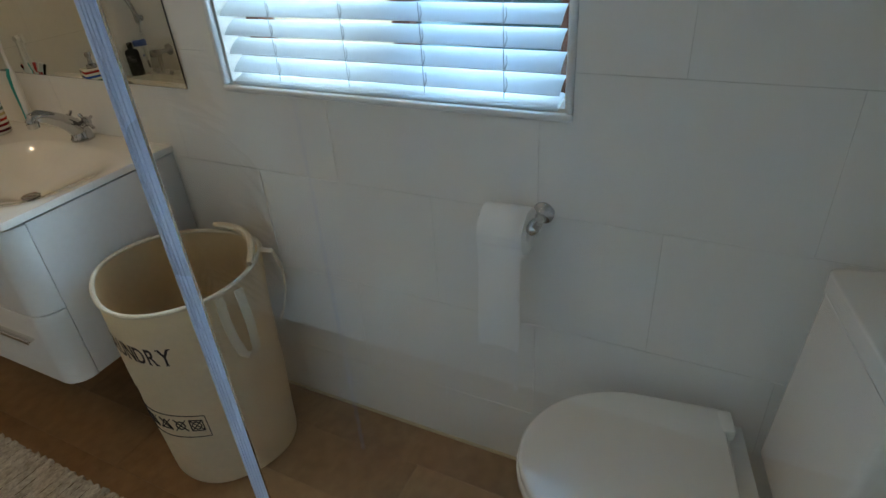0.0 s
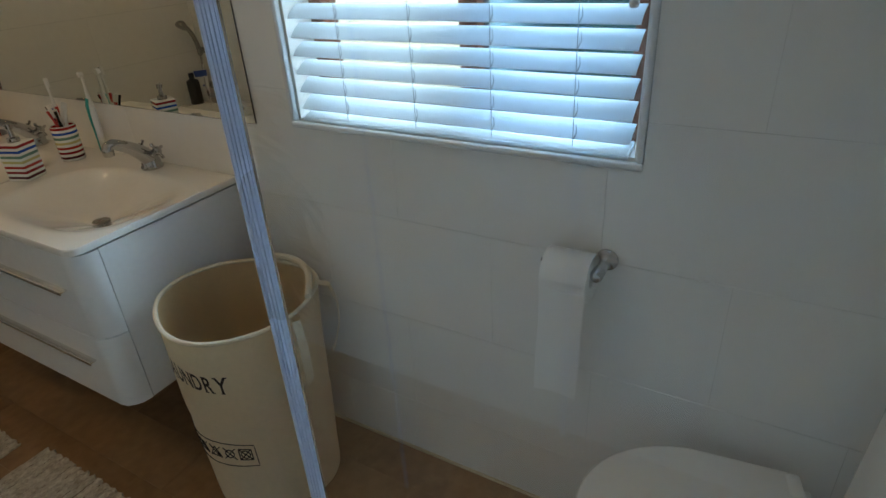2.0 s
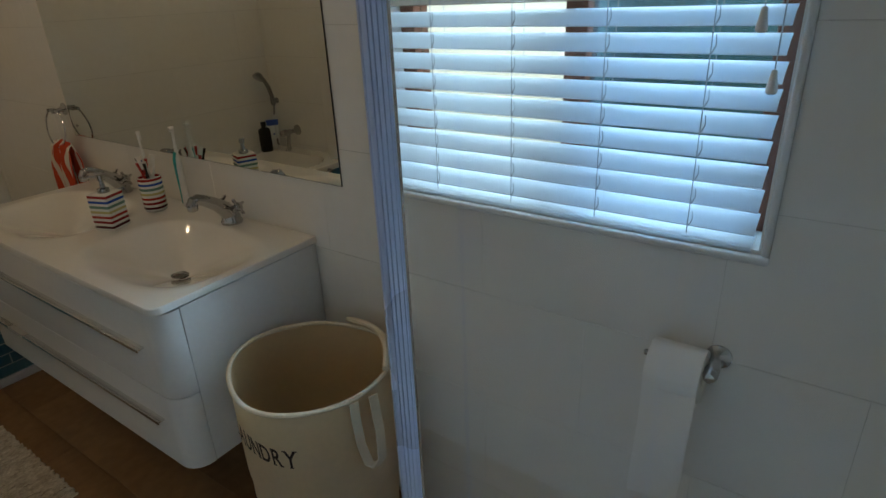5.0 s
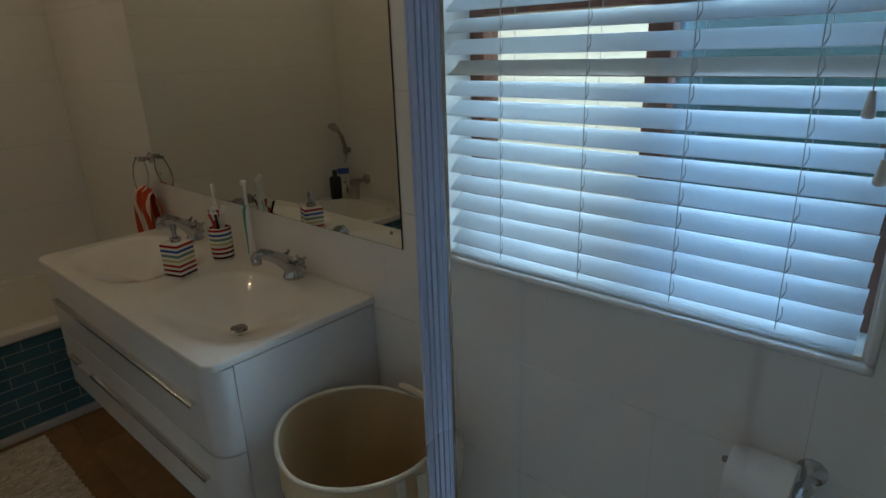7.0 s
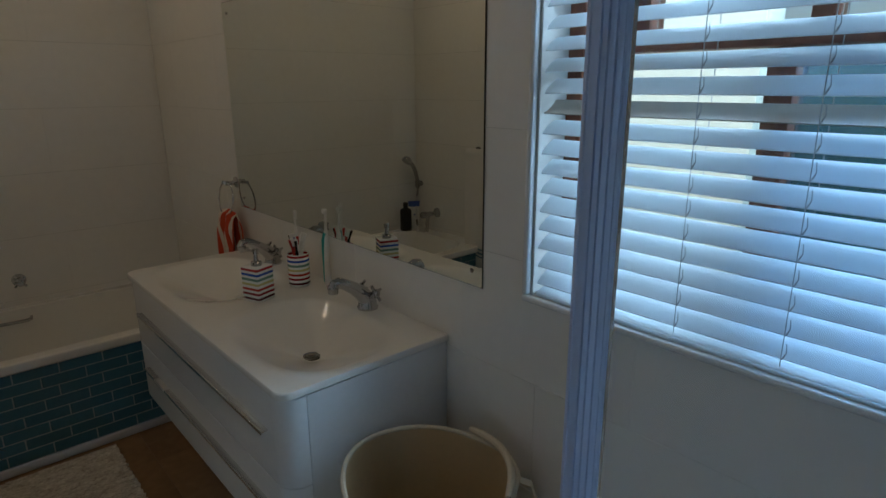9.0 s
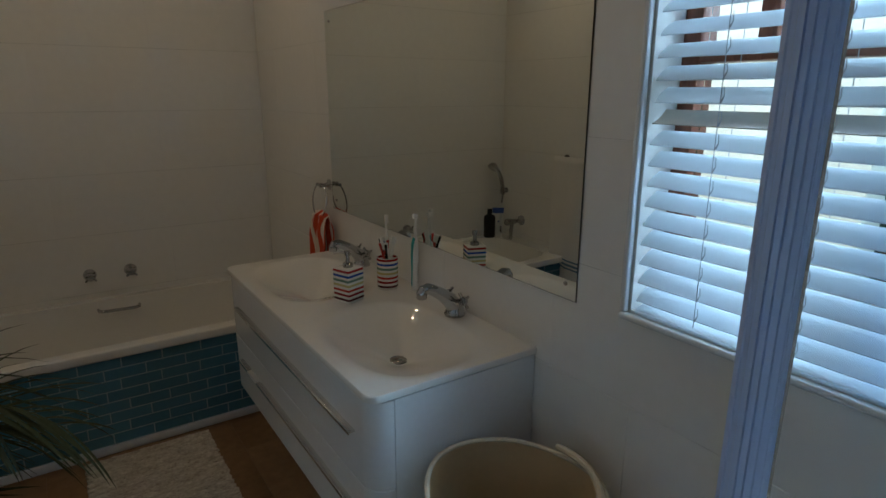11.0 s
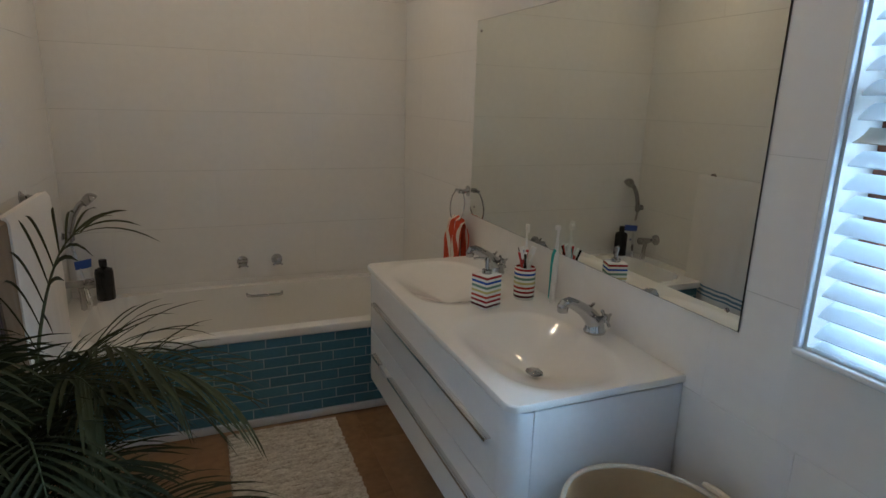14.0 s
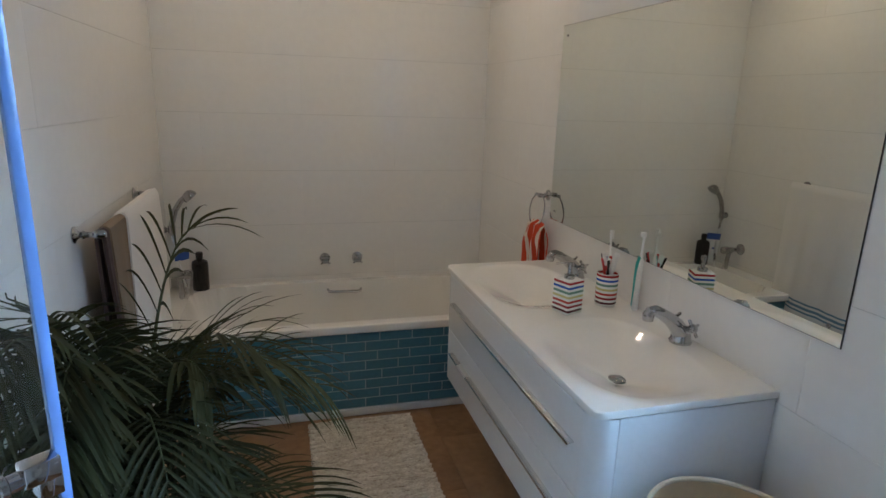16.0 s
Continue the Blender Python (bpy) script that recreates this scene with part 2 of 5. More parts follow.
def tube(bm, points, radius, n=10, closed=False):
    """A round bar along points; radius is one number or one for each point."""
    pts = [Vector(p) for p in points]
    rad = radius if isinstance(radius, (list, tuple)) else [radius] * len(pts)
    rings, up = [], None
    for i, p in enumerate(pts):
        a = pts[i - 1] if (i or closed) else p
        b = pts[(i + 1) % len(pts)] if (i < len(pts) - 1 or closed) else p
        d = (b - a).normalized()
        if up is None:
            up = d.orthogonal().normalized()
        up = (up - d * up.dot(d)).normalized()
        side = d.cross(up)
        rings.append([bm.verts.new(p + (up * math.cos(t) + side * math.sin(t)) * rad[i]) for t in (2 * math.pi * k / n for k in range(n))])
    pairs = list(zip(rings, rings[1:])) + ([(rings[-1], rings[0])] if closed else [])
    for a, b in pairs:
        for k in range(n):
            bm.faces.new((a[k], a[(k + 1) % n], b[(k + 1) % n], b[k]))
    if not closed:
        bm.faces.new(rings[0][::-1])
        bm.faces.new(rings[-1])
    return bm


def prism(bm, outline, z0, z1, bevel=0.0):
    """An upright block over a flat outline of (x, y)."""
    low = [bm.verts.new((x, y, z0)) for x, y in outline]
    f = bm.faces.new(low)
    top = bmesh.ops.extrude_face_region(bm, geom=[f])
    vs = [g for g in top["geom"] if isinstance(g, bmesh.types.BMVert)]
    for v in vs:
        v.co.z = z1
    if bevel:
        es = [e for e in {e for v in vs for e in v.link_edges} if all(w in vs for w in e.verts)]
        bmesh.ops.bevel(bm, geom=es, offset=bevel, segments=3, affect="EDGES", profile=0.5)
    return bm


def mesh_of(name, bm, mat, smooth=True):
    bmesh.ops.recalc_face_normals(bm, faces=bm.faces)
    me = bpy.data.meshes.new(name)
    bm.to_mesh(me)
    bm.free()
    me.materials.append(mat)
    if smooth:
        me.polygons.foreach_set("use_smooth", [True] * len(me.polygons))
        me.set_sharp_from_angle(angle=radians(38))
    return me


def part(name, bm, mat, parent=None, label="", smooth=True):
    ob = new(name, mesh_of(name, bm, mat, smooth))
    if parent:
        ob.parent = parent
    return tagged(ob, label) if label else ob


def thing(name, at, label, category, group="", kind=""):
    ob = new(name)
    ob.empty_display_size = 0.05
    ob.matrix_world = at if isinstance(at, Matrix) else Matrix.Translation(at)
    return tagged(ob, label, category, group, kind)


def rounded(x0, x1, y0, y1, r, n=8):
    """Outline of a rectangle with rounded corners; r: radii at (x0,y0), (x1,y0), (x1,y1), (x0,y1)."""
    out = []
    for (cx, cy, a0), rr in zip(((x0, y0, 180), (x1, y0, 270), (x1, y1, 0), (x0, y1, 90)), r):
        if rr <= 0:
            out.append((cx, cy))
            continue
        ox, oy = cx + (rr if cx == x0 else -rr), cy + (rr if cy == y0 else -rr)
        out += [(ox + rr * math.cos(radians(a0 + 90 * k / n)), oy + rr * math.sin(radians(a0 + 90 * k / n))) for k in range(n + 1)]
    return out


def B():
    return bmesh.new()


# ---- structure ----
bm = B()
box(bm, BX - 0.2, RX + 0.2, LY - 0.2, WY + 0.25, -0.2, -0.006)
floor = tagged(part("floor", bm, M_FLOORGAP, smooth=False), "oak-look wooden plank floor", "floor", kind="structure")
bm = B()
box(bm, BX - 0.2, RX + 0.2, LY - 0.14, WY + 0.25, CEIL, CEIL + 0.15)
tagged(part("ceiling", bm, M_PLASTER, smooth=False), "plain white painted ceiling", "ceiling", kind="structure")

x0, x1, z0, z1 = WIN
bm = B()
yb, ye = WY + 0.0014, WY + 0.22
box(bm, BX - 0.2, x0, yb, ye, -0.006, CEIL)
box(bm, x1, RX + 0.2, yb, ye, -0.006, CEIL)
box(bm, x0, x1, yb, ye, -0.006, z0)
box(bm, x0, x1, yb, ye, z1, CEIL)
wall_window = tagged(part("wall_window", bm, M_GROUT, smooth=False), "white tiled wall with a window", "wall", kind="structure")
bm = B()
box(bm, BX - 0.2, BX - 0.0014, LY - 0.2, yb, -0.006, CEIL)
wall_bath = tagged(part("wall_bath", bm, M_GROUT, smooth=False), "white tiled wall behind the bath", "wall", kind="structure")
bm = B()
ya, yc = LY - 0.14, LY - 0.0014
box(bm, BX - 0.0014, RX + 0.2, ya, yc, -0.006, CEIL)
wall_towel = tagged(part("wall_towel", bm, M_GROUT, smooth=False), "white tiled wall with a towel rail", "wall", kind="structure")
bm = B()
box(bm, RX + 0.0014, RX + 0.2, yc, yb, -0.006, CEIL)
wall_toilet = tagged(part("wall_toilet", bm, M_GROUT, smooth=False), "white tiled wall behind the toilet", "wall", kind="structure")

dl = thing("downlight", (*SPOTS[0], CEIL), "small round recessed ceiling downlight, switched on", "downlight", "ceiling downlights")
bm = B()
lathe(bm, [(0.038, -0.002), (0.048, -0.006), (0.052, -0.004), (0.052, -0.0005), (0.038, -0.0005), (0.038, -0.002)], (0, 0, 0), 28)
part("ring", bm, M_CHROME, dl)
bm = B()
lathe(bm, [(0, -0.004), (0.037, -0.003), (0.037, -0.001), (0, -0.001)], (0, 0, 0), 24)
part("lens", bm, M_DIFFUSER, dl, "glowing lens")
for sx, sy in SPOTS[1:]:
    copy_thing(dl, pose(sx, sy, CEIL))

# pale sealant bead where the tiles meet the floor
bm = B()
box(bm, -1.1, RX - 0.01, WY - 0.009, WY - 0.0012, 0.0005, 0.010, 0.003)
tagged(part("trim_sealant", bm, M_SEAL), "cream sealant bead along the floor", "sealant", kind="structure")

# window reveal lined with tile, a rounded white trim round the opening
bm = B()
box(bm, x0 - 0.0, x0 + 0.008, WY + 0.012, WY + 0.17, z0, z1)
box(bm, x1 - 0.008, x1, WY + 0.012, WY + 0.17, z0, z1)
box(bm, x0 + 0.008, x1 - 0.008, WY + 0.012, WY + 0.17, z0, z0 + 0.008)
box(bm, x0 + 0.008, x1 - 0.008, WY + 0.012, WY + 0.17, z1 - 0.008, z1)
tagged(part("window_reveal", bm, M_TILE, smooth=False), "white tiled window reveal", "window reveal", kind="structure")
for a, b in (((x0, z0), (x1, z0)), ((x0, z0), (x0, z1)), ((x1, z0), (x1, z1)), ((x0, z1), (x1, z1))):
    bm = B()
    px, pz, qx, qz = *a, *b
    if pz == qz:
        box(bm, px - 0.012, qx + 0.012, WY - 0.008, WY + 0.012, pz - 0.013 + 0.011 * (pz > z0), pz + 0.002 + 0.011 * (pz > z0), 0.006, seg=4)
    else:
        out_ = -1 if px == x0 else 1
        box(bm, min(px + out_ * 0.0115, px - out_ * 0.0025), max(px + out_ * 0.0115, px - out_ * 0.0025), WY - 0.0075, WY + 0.0125, pz + 0.003, qz - 0.003, 0.006, seg=4)
    tagged(part("trim", bm, M_TRIM), "rounded white plastic tile trim", "trim", kind="structure")

# window: dark red wood frame with mullion and transom, two casements
win = thing("window_1", (0, 0, 0), "dark reddish wooden casement window behind a blind", "window", kind="structure")
wy0, wy1 = WY + 0.10, WY + 0.16
def bar(name, xa, xb, za, zb, d=0.0, parent=win):
    b = B()
    box(b, xa, xb, wy0 - d, wy1 - d, za, zb, 0.006)
    return part(name, b, M_WOODFRAME, parent)
bar("frame_jamb", x0 + 0.008, x0 + 0.050, z0 + 0.008, z1 - 0.008)
bar("frame_jamb", x1 - 0.05, x1 - 0.008, z0 + 0.008, z1 - 0.008)
bar("frame_sill", x0 + 0.051, x1 - 0.051, z0 + 0.008, z0 + 0.05)
bar("frame_head", x0 + 0.051, x1 - 0.051, z1 - 0.06, z1 - 0.008)
bar("mullion", -0.415, -0.367, z0 + 0.051, 1.5545, 0.002)
bar("vent_bar", -0.675, -0.638, 1.5925, z1 - 0.061, 0.002)
bar("vent_bar", -0.36, -0.323, 1.5925, z1 - 0.061, 0.002)
bar("transom", x0 + 0.051, x1 - 0.051, 1.555, 1.592, 0.004)
def pane(xa, xb, za, zb, mat, label):
    b = B()
    box(b, xa, xb, wy0 + 0.025, wy0 + 0.03, za, zb)
    p = part("pane", b, mat, win, label, smooth=False)
    p.visible_shadow = False
pane(x0 + 0.051, -0.416, z0 + 0.051, 1.554, M_PANE, "clear glass pane")
pane(x0 + 0.051, -0.676, 1.593, z1 - 0.061, M_PANE, "clear glass pane")
pane(-0.637, -0.361, 1.593, z1 - 0.061, M_PANE, "clear glass pane")
pane(-0.366, x1 - 0.051, z0 + 0.051, 1.554, M_FROST, "blue-green obscured glass pane")
pane(-0.322, x1 - 0.051, 1.593, z1 - 0.061, M_PANE, "clear glass pane")

# venetian blind
blind = thing("venetian_blind", (0, 0, 0), "white venetian blind with half-closed slats over the window", "blind")
bx0, bx1, by = x0 + 0.018, x1 - 0.02, WY + 0.033
PITCH, BOT = 0.0427, 1.046
n_slat = int((z1 - 0.07 - BOT) / PITCH)
def slat_mesh(tilt, crown=1, mat=M_SLAT):
    b = B()
    rows, w = [], 0.05
    for i in range(7):
        s = i / 6 - 0.5
        for side in (0, 1):
            h = crown * 0.0035 * (1 - (2 * s) ** 2) + (0.0011 if side else -0.0011)
            yy = s * w * math.cos(tilt) - h * math.sin(tilt)
            zz = s * w * math.sin(tilt) + h * math.cos(tilt)
            rows.append([b.verts.new((x, yy, zz)) for x in (bx0, (bx0 + bx1) / 2, bx1)])
    for i in range(6):
        for side in (0, 1):
            p, q = rows[2 * i + side], rows[2 * i + 2 + side]
            for k in range(2):
                b.faces.new((p[k], p[k + 1], q[k + 1], q[k]))
        for k in (0, 2):
            p = [rows[2 * i][k], rows[2 * i + 1][k], rows[2 * i + 3][k], rows[2 * i + 2][k]]
            b.faces.new(p)
    for i in (0, 12):
        for k in range(2):
            b.faces.new((rows[i][k], rows[i][k + 1], rows[i + 1][k + 1], rows[i + 1][k]))
    return mesh_of("slat", b, mat)
slat_data = [slat_mesh(radians(t)) for t in (34, 36, 33, 35)]
# slat bowed the other way, its shade painted by the greyer material
slat_odd = slat_mesh(radians(33), -1, M_SLATSHADE)
for k in range(n_slat):
    ob = new("slat", slat_odd if k == 9 else slat_data[(k * 7 + k // 3) % 4])
    ob.parent = blind
    ob.location = (random.uniform(-0.0015, 0.0015), by, BOT + 0.019 + PITCH * k)
bm = B()
box(bm, bx0, bx1, -0.025, 0.025, -0.006, 0.006, 0.0035, Matrix.Translation((0, by, BOT - 0.013)) @ Matrix.Rotation(radians(20), 4, "X"))
part("bottom_rail", bm, M_SLAT, blind)
bm = B()
box(bm, bx0, bx1, by - 0.03, by + 0.03, z1 - 0.06, z1 - 0.009, 0.004)
part("head_rail", bm, M_WHITEPL, blind)
bm = B()
tube(bm, [(0.006, -0.0255, 0.026), (0.0075, -0.0255, 0.010), (0.004, -0.0262, 0.002), (0.0015, -0.0264, -0.003)], [0.0007, 0.0008, 0.0015, 0.0010], 5)
tie_data = mesh_of("ladder_tie", bm, M_CORD)
for cx in (-0.677, -0.484, -0.296, -0.120):
    for dy in (-0.024, 0.026):
        bm = B()
        tube(bm, [(cx, by + dy, BOT - 0.008), (cx, by + dy, z1 - 0.05)], 0.0009, 5)
        part("ladder_cord", bm, M_CORD, blind)
    for k in range(n_slat):
        ob = new("ladder_tie", tie_data)
        ob.parent = blind
        ob.location = (cx, by, BOT + 0.009 + PITCH * k)
for cx, zb in ((-0.050, 1.385), (-0.022, 1.295)):
    bm = B()
    tube(bm, [(cx, by - 0.036, zb + 0.03), (cx + 0.004, by - 0.036, z1 - 0.06)], 0.0011, 5)
    cord = part("pull_cord", bm, M_CORD, blind)
    bm = B()
    lathe(bm, [(0, 0.036), (0.004, 0.035), (0.006, 0.022), (0.0085, 0.008), (0.009, 0.002), (0.006, -0.002), (0, -0.002)], (cx, by - 0.036, zb), 14)
    part("cord_knob", bm, M_WHITEPL, cord, "white cord knob")

# outside: lawn, sunlit garden wall, hedge
bm = B()
box(bm, -500, 500, -500, 500, -0.7, -0.25)
tagged(part("ground", bm, M_GROUND, smooth=False), "green garden lawn", "lawn", kind="structure")
bm = B()
box(bm, -7.0, -1.02, 3.1, 3.3, -0.25, 2.6, 0.02)
tagged(part("garden_wall", bm, M_HOUSE), "sunlit cream plaster garden wall", "garden wall", kind="structure")


# ---- vanity ----
VX0, VX1, VY0, VTOP, VBOT = -2.345, -1.115, 0.925, 0.832, 0.347
van = thing("vanity_cabinet", (0, 0, 0), "white glossy wall-hung vanity cabinet with two drawers", "vanity")
bm = B()
prism(bm, rounded(VX0 + 0.012, VX1 - 0.012, VY0 + 0.012, WY - 0.001, (0.05, 0.05, 0, 0)), VBOT + 0.004, VTOP - 0.092)
part("body", bm, M_GLOSSWHITE, van)
for name, za, zb in (("drawer_front", 0.571, VTOP - 0.026), ("drawer_front", VBOT, 0.567)):
    bm = B()
    prism(bm, rounded(VX0 + 0.004, VX1 - 0.004, VY0 + 0.004, VY0 + 0.066, (0.056, 0.056, 0, 0)), za, zb, 0.002)
    d = part(name, bm, M_GLOSSWHITE, van)
    zc = 0.705 if za > 0.5 else 0.489
    bm = B()
    box(bm, VX0 + 0.13, VX1 - 0.087, VY0 - 0.014, VY0 + 0.003, zc - 0.002, zc + 0.003, 0.001)
    box(bm, VX0 + 0.13, VX1 - 0.087, VY0 - 0.016, VY0 - 0.0125, zc - 0.006, zc + 0.0035, 0.001)
    part("handle", bm, M_STEELGREY, d, "long satin metal drawer handle")
bm = B()
box(bm, VX1 - 0.013, VX1 - 0.004, VY0 + 0.068, WY - 0.001, VBOT, VTOP - 0.024, 0.002)
part("side_panel", bm, M_GLOSSWHITE, van)
bm = B()
box(bm, VX0 + 0.004, VX0 + 0.013, VY0 + 0.068, WY - 0.001, VBOT, VTOP - 0.024, 0.002)
part("side_panel", bm, M_GLOSSWHITE, van)

# one-piece double basin top, bowls pressed into the slab
BASINS = (-2.045, -1.405)
def bowl(x, y):
    """Depth below the slab: a dish with a straight slope, eased at the lip and at the bottom."""
    d = 0.0
    for cx in BASINS:
        u, v = abs(x - cx - 0.012) / 0.280, (1.158 - y) / 0.206 if y < 1.158 else (y - 1.158) / 0.190
        s = (u ** 2.8 + v ** 2.8) ** (1 / 2.8)
        if s < 1:
            steep = max(0.0, min(1.0, 0.62 * ((y - 1.158) / 0.19 - (x - cx) / 0.28)))
            k, e = min(1.0, (1 - s) / (1 - 0.46 * steep)), 0.17
            f = k * k / (2 * e) if k < e else (k - e / 2 if k < 1 - e else 1 - e - (1 - k) ** 2 / (2 * e))
            d = max(d, 0.082 * f / (1 - e))
    return d
top = thing("double_basin", (0, 0, 0), "white glossy double basin top on the vanity", "basin")
bm = B()
nx, ny = 150, 64
def inset(x, y):
    """Pull a grid point inside the rounded front corners."""
    r = 0.034
    for cx, sx in ((VX0 + r, -1), (VX1 - r, 1)):
        dx, dy = (x - cx) * sx, VY0 + r - y
        if dx > 0 and dy > 0:
            m_ = max(dx, dy)
            k = m_ / math.hypot(dx, dy)
            return cx + sx * dx * k, VY0 + r - dy * k
    return x, y
grid = []
for j in range(ny + 1):
    row = []
    for i in range(nx + 1):
        x, y = VX0 + (VX1 - VX0) * i / nx, VY0 + (WY - 0.001 - VY0) * j / ny
        x, y = inset(x, y)
        row.append(bm.verts.new((x, y, VTOP - bowl(x, y))))
    grid.append(row)
for j in range(ny):
    for i in range(nx):
        bm.faces.new((grid[j][i], grid[j][i + 1], grid[j + 1][i + 1], grid[j + 1][i]))
edge = [e for e in bm.edges if e.is_boundary]
ext = bmesh.ops.extrude_edge_only(bm, edges=edge)
vs = [g for g in ext["geom"] if isinstance(g, bmesh.types.BMVert)]
for v in vs:
    v.co.z = VTOP - 0.003
    v.co.x += -0.002 if v.co.x < VX0 + 0.034 else (0.002 if v.co.x > VX1 - 0.034 else 0)
    v.co.y += -0.002 if v.co.y < VY0 + 0.034 else 0
ext = bmesh.ops.extrude_edge_only(bm, edges=[g for g in ext["geom"] if isinstance(g, bmesh.types.BMEdge) and g.is_boundary])
for g in ext["geom"]:
    if isinstance(g, bmesh.types.BMVert):
        g.co.z = VTOP - 0.018
part("basin_slab", bm, M_CERAMIC, top)
for cx in BASINS[1:]:
    z = VTOP - bowl(cx + 0.012, 1.158)
    bm = B()
    lathe(bm, [(0, 0.0), (0.017, 0.0), (0.020, 0.003), (0.031, 0.003), (0.036, -0.001), (0.036, -0.02)], (cx + 0.012, 1.158, z), 28)
    dr = part("drain", bm, M_CHROME, top, "chrome basin waste")
    bm = B()
    lathe(bm, [(0, 0.007), (0.020, 0.006), (0.024, 0.004), (0.021, 0.001)], (cx + 0.012, 1.158, z), 24)
    part("plug", bm, M_CHROME, dr)

def cross_handle(b, m):
    bmesh_ = B()
    lathe(bmesh_, [(0, 0), (0.009, 0), (0.009, 0.012), (0.012, 0.016), (0.012, 0.024), (0.006, 0.030), (0, 0.031)], (0, 0, 0), 14)
    for k in range(4):
        a = radians(90 * k + 20)
        c, s = math.cos(a), math.sin(a)
        tube(bmesh_, [(0.008 * c, 0.008 * s, 0.020), (0.021 * c, 0.021 * s, 0.020), (0.025 * c, 0.025 * s, 0.020)], [0.0035, 0.0045, 0.003], 8)
    bmesh_.transform(m)
    me = bpy.data.meshes.new("tmp")
    bmesh_.to_mesh(me)
    bmesh_.free()
    b.from_mesh(me)
    bpy.data.meshes.remove(me)

def basin_tap(x, y, z):
    t = thing("basin_tap", (x, y, z), "chrome basin mixer tap with cross handles", "tap", "basin taps")
    b = B()
    lathe(b, [(0, 0), (0.032, 0), (0.033, 0.006), (0.029, 0.012), (0.028, 0.025), (0.024, 0.034), (0, 0.036)], (0, 0.008, 0), 24)
    part("base", b, M_CHROME, t)
    b = B()
    tube(b, [(0, 0.012, 0.010), (0, 0.003, 0.034), (0, -0.016, 0.056), (0, -0.042, 0.077), (0, -0.070, 0.094), (0, -0.092, 0.104), (0, -0.106, 0.102), (0, -0.111, 0.092)],
         [0.026, 0.0265, 0.0235, 0.0195, 0.0175, 0.0165, 0.0155, 0.0145], 16)
    part("spout", b, M_CHROME, t)
    b = B()
    lathe(b, [(0.011, 0.002), (0.011, 0), (0.0145, 0.002), (0.0158, 0.006), (0.0152, 0.011), (0.0162, 0.013), (0.0158, 0.022), (0.013, 0.027)], (0, -0.111, 0.074), 20)
    part("nozzle", b, M_CHROME, t)
    for s in (-1, 1):
        b = B()
        cross_handle(b, Matrix.Translation((s * 0.022, 0.006, 0.048)) @ Euler((radians(-14), radians(64 * s), 0)).to_matrix().to_4x4() @ Matrix.Scale(1.12, 4))
        part("cross_handle", b, M_CHROME, t)
    return t
tap = basin_tap(BASINS[1] - 0.025, 1.372, VTOP + 0.0005)
copy_thing(tap, pose(BASINS[0] - 0.025, 1.372, VTOP + 0.0005))

# soap dispenser, beaker, toothbrushes
soap = thing("soap_dispenser", pose(-1.735, 1.168, VTOP + 0.001, 0, 0, 20), "square striped ceramic soap dispenser with chrome pump", "soap dispenser")
bm = B()
box(bm, -0.035, 0.035, -0.035, 0.035, 0, 0.113, 0.003)
part("body", bm, M_STRIPES, soap)
bm = B()
lathe(bm, [(0, 0.113), (0.017, 0.113), (0.017, 0.125), (0.008, 0.128), (0.006, 0.150), (0.010, 0.151), (0.010, 0.166), (0, 0.167)], (0, 0, 0), 18)
tube(bm, [(0, 0, 0.159), (-0.025, -0.012, 0.161), (-0.042, -0.02, 0.155)], 0.0042, 8)
part("pump", bm, M_CHROME, soap, "chrome pump")
cup = thing("beaker", (-1.775, 1.335, VTOP + 0.001), "round striped ceramic beaker full of toothbrushes", "beaker")
bm = B()
lathe(bm, [(0, 0), (0.034, 0), (0.036, 0.004), (0.037, 0.11), (0.035, 0.113), (0.033, 0.11), (0.032, 0.01), (0, 0.008)], (0, 0, 0), 32)
part("cup", bm, M_STRIPES, cup)
for k, (ang, lean, ln, mat) in enumerate(((75, 15, 0.165, M_WHITEPL), (150, 17, 0.155, M_BLACK), (200, 16, 0.16, M_BLACK), (265, 15, 0.15, M_RED), (325, 18, 0.15, M_BLACK), (168, 5, 0.245, M_WHITEPL), (350, 8, 0.16, M_RED))):
    a, s = radians(ang), math.tan(radians(lean))
    p = Vector((-0.6775 * 0.02 * math.cos(a), -0.6775 * 0.02 * math.sin(a), 0.012))
    q = p + Vector((s * ln * math.cos(a), s * ln * math.sin(a), ln))
    q.x, q.y = max(-0.05, min(0.05, q.x)), max(-0.05, min(0.05, q.y))
    tb = thing("toothbrush", (-1.775, 1.335, VTOP + 0.001), ("red", "white", "black")[(M_RED, M_WHITEPL, M_BLACK).index(mat)] + " plastic toothbrush standing in the striped beaker", "toothbrush", "brushes in the beaker")
    b = B()
    tube(b, [p, p.lerp(q, 0.35), p.lerp(q, 0.7), p.lerp(q, 0.8), q], [0.004, 0.006, 0.0055, 0.0035, 0.005], 8)
    part("handle", b, mat, tb)
    b = B()
    d = (q - p).normalized()
    box(b, -0.0055, 0.0055, 0.003, 0.014, -0.026, 0.002, 0.001, Matrix.Translation(q) @ d.to_track_quat("Z", "Y").to_matrix().to_4x4())
    part("bristles", b, M_RED if k == 1 else M_WHITEPL, tb)
tp = thing("toothpaste_tube", pose(-1.775, 1.335, VTOP + 0.012, 4, -6, -35), "white toothpaste tube with red and blue bands in the beaker", "toothpaste")
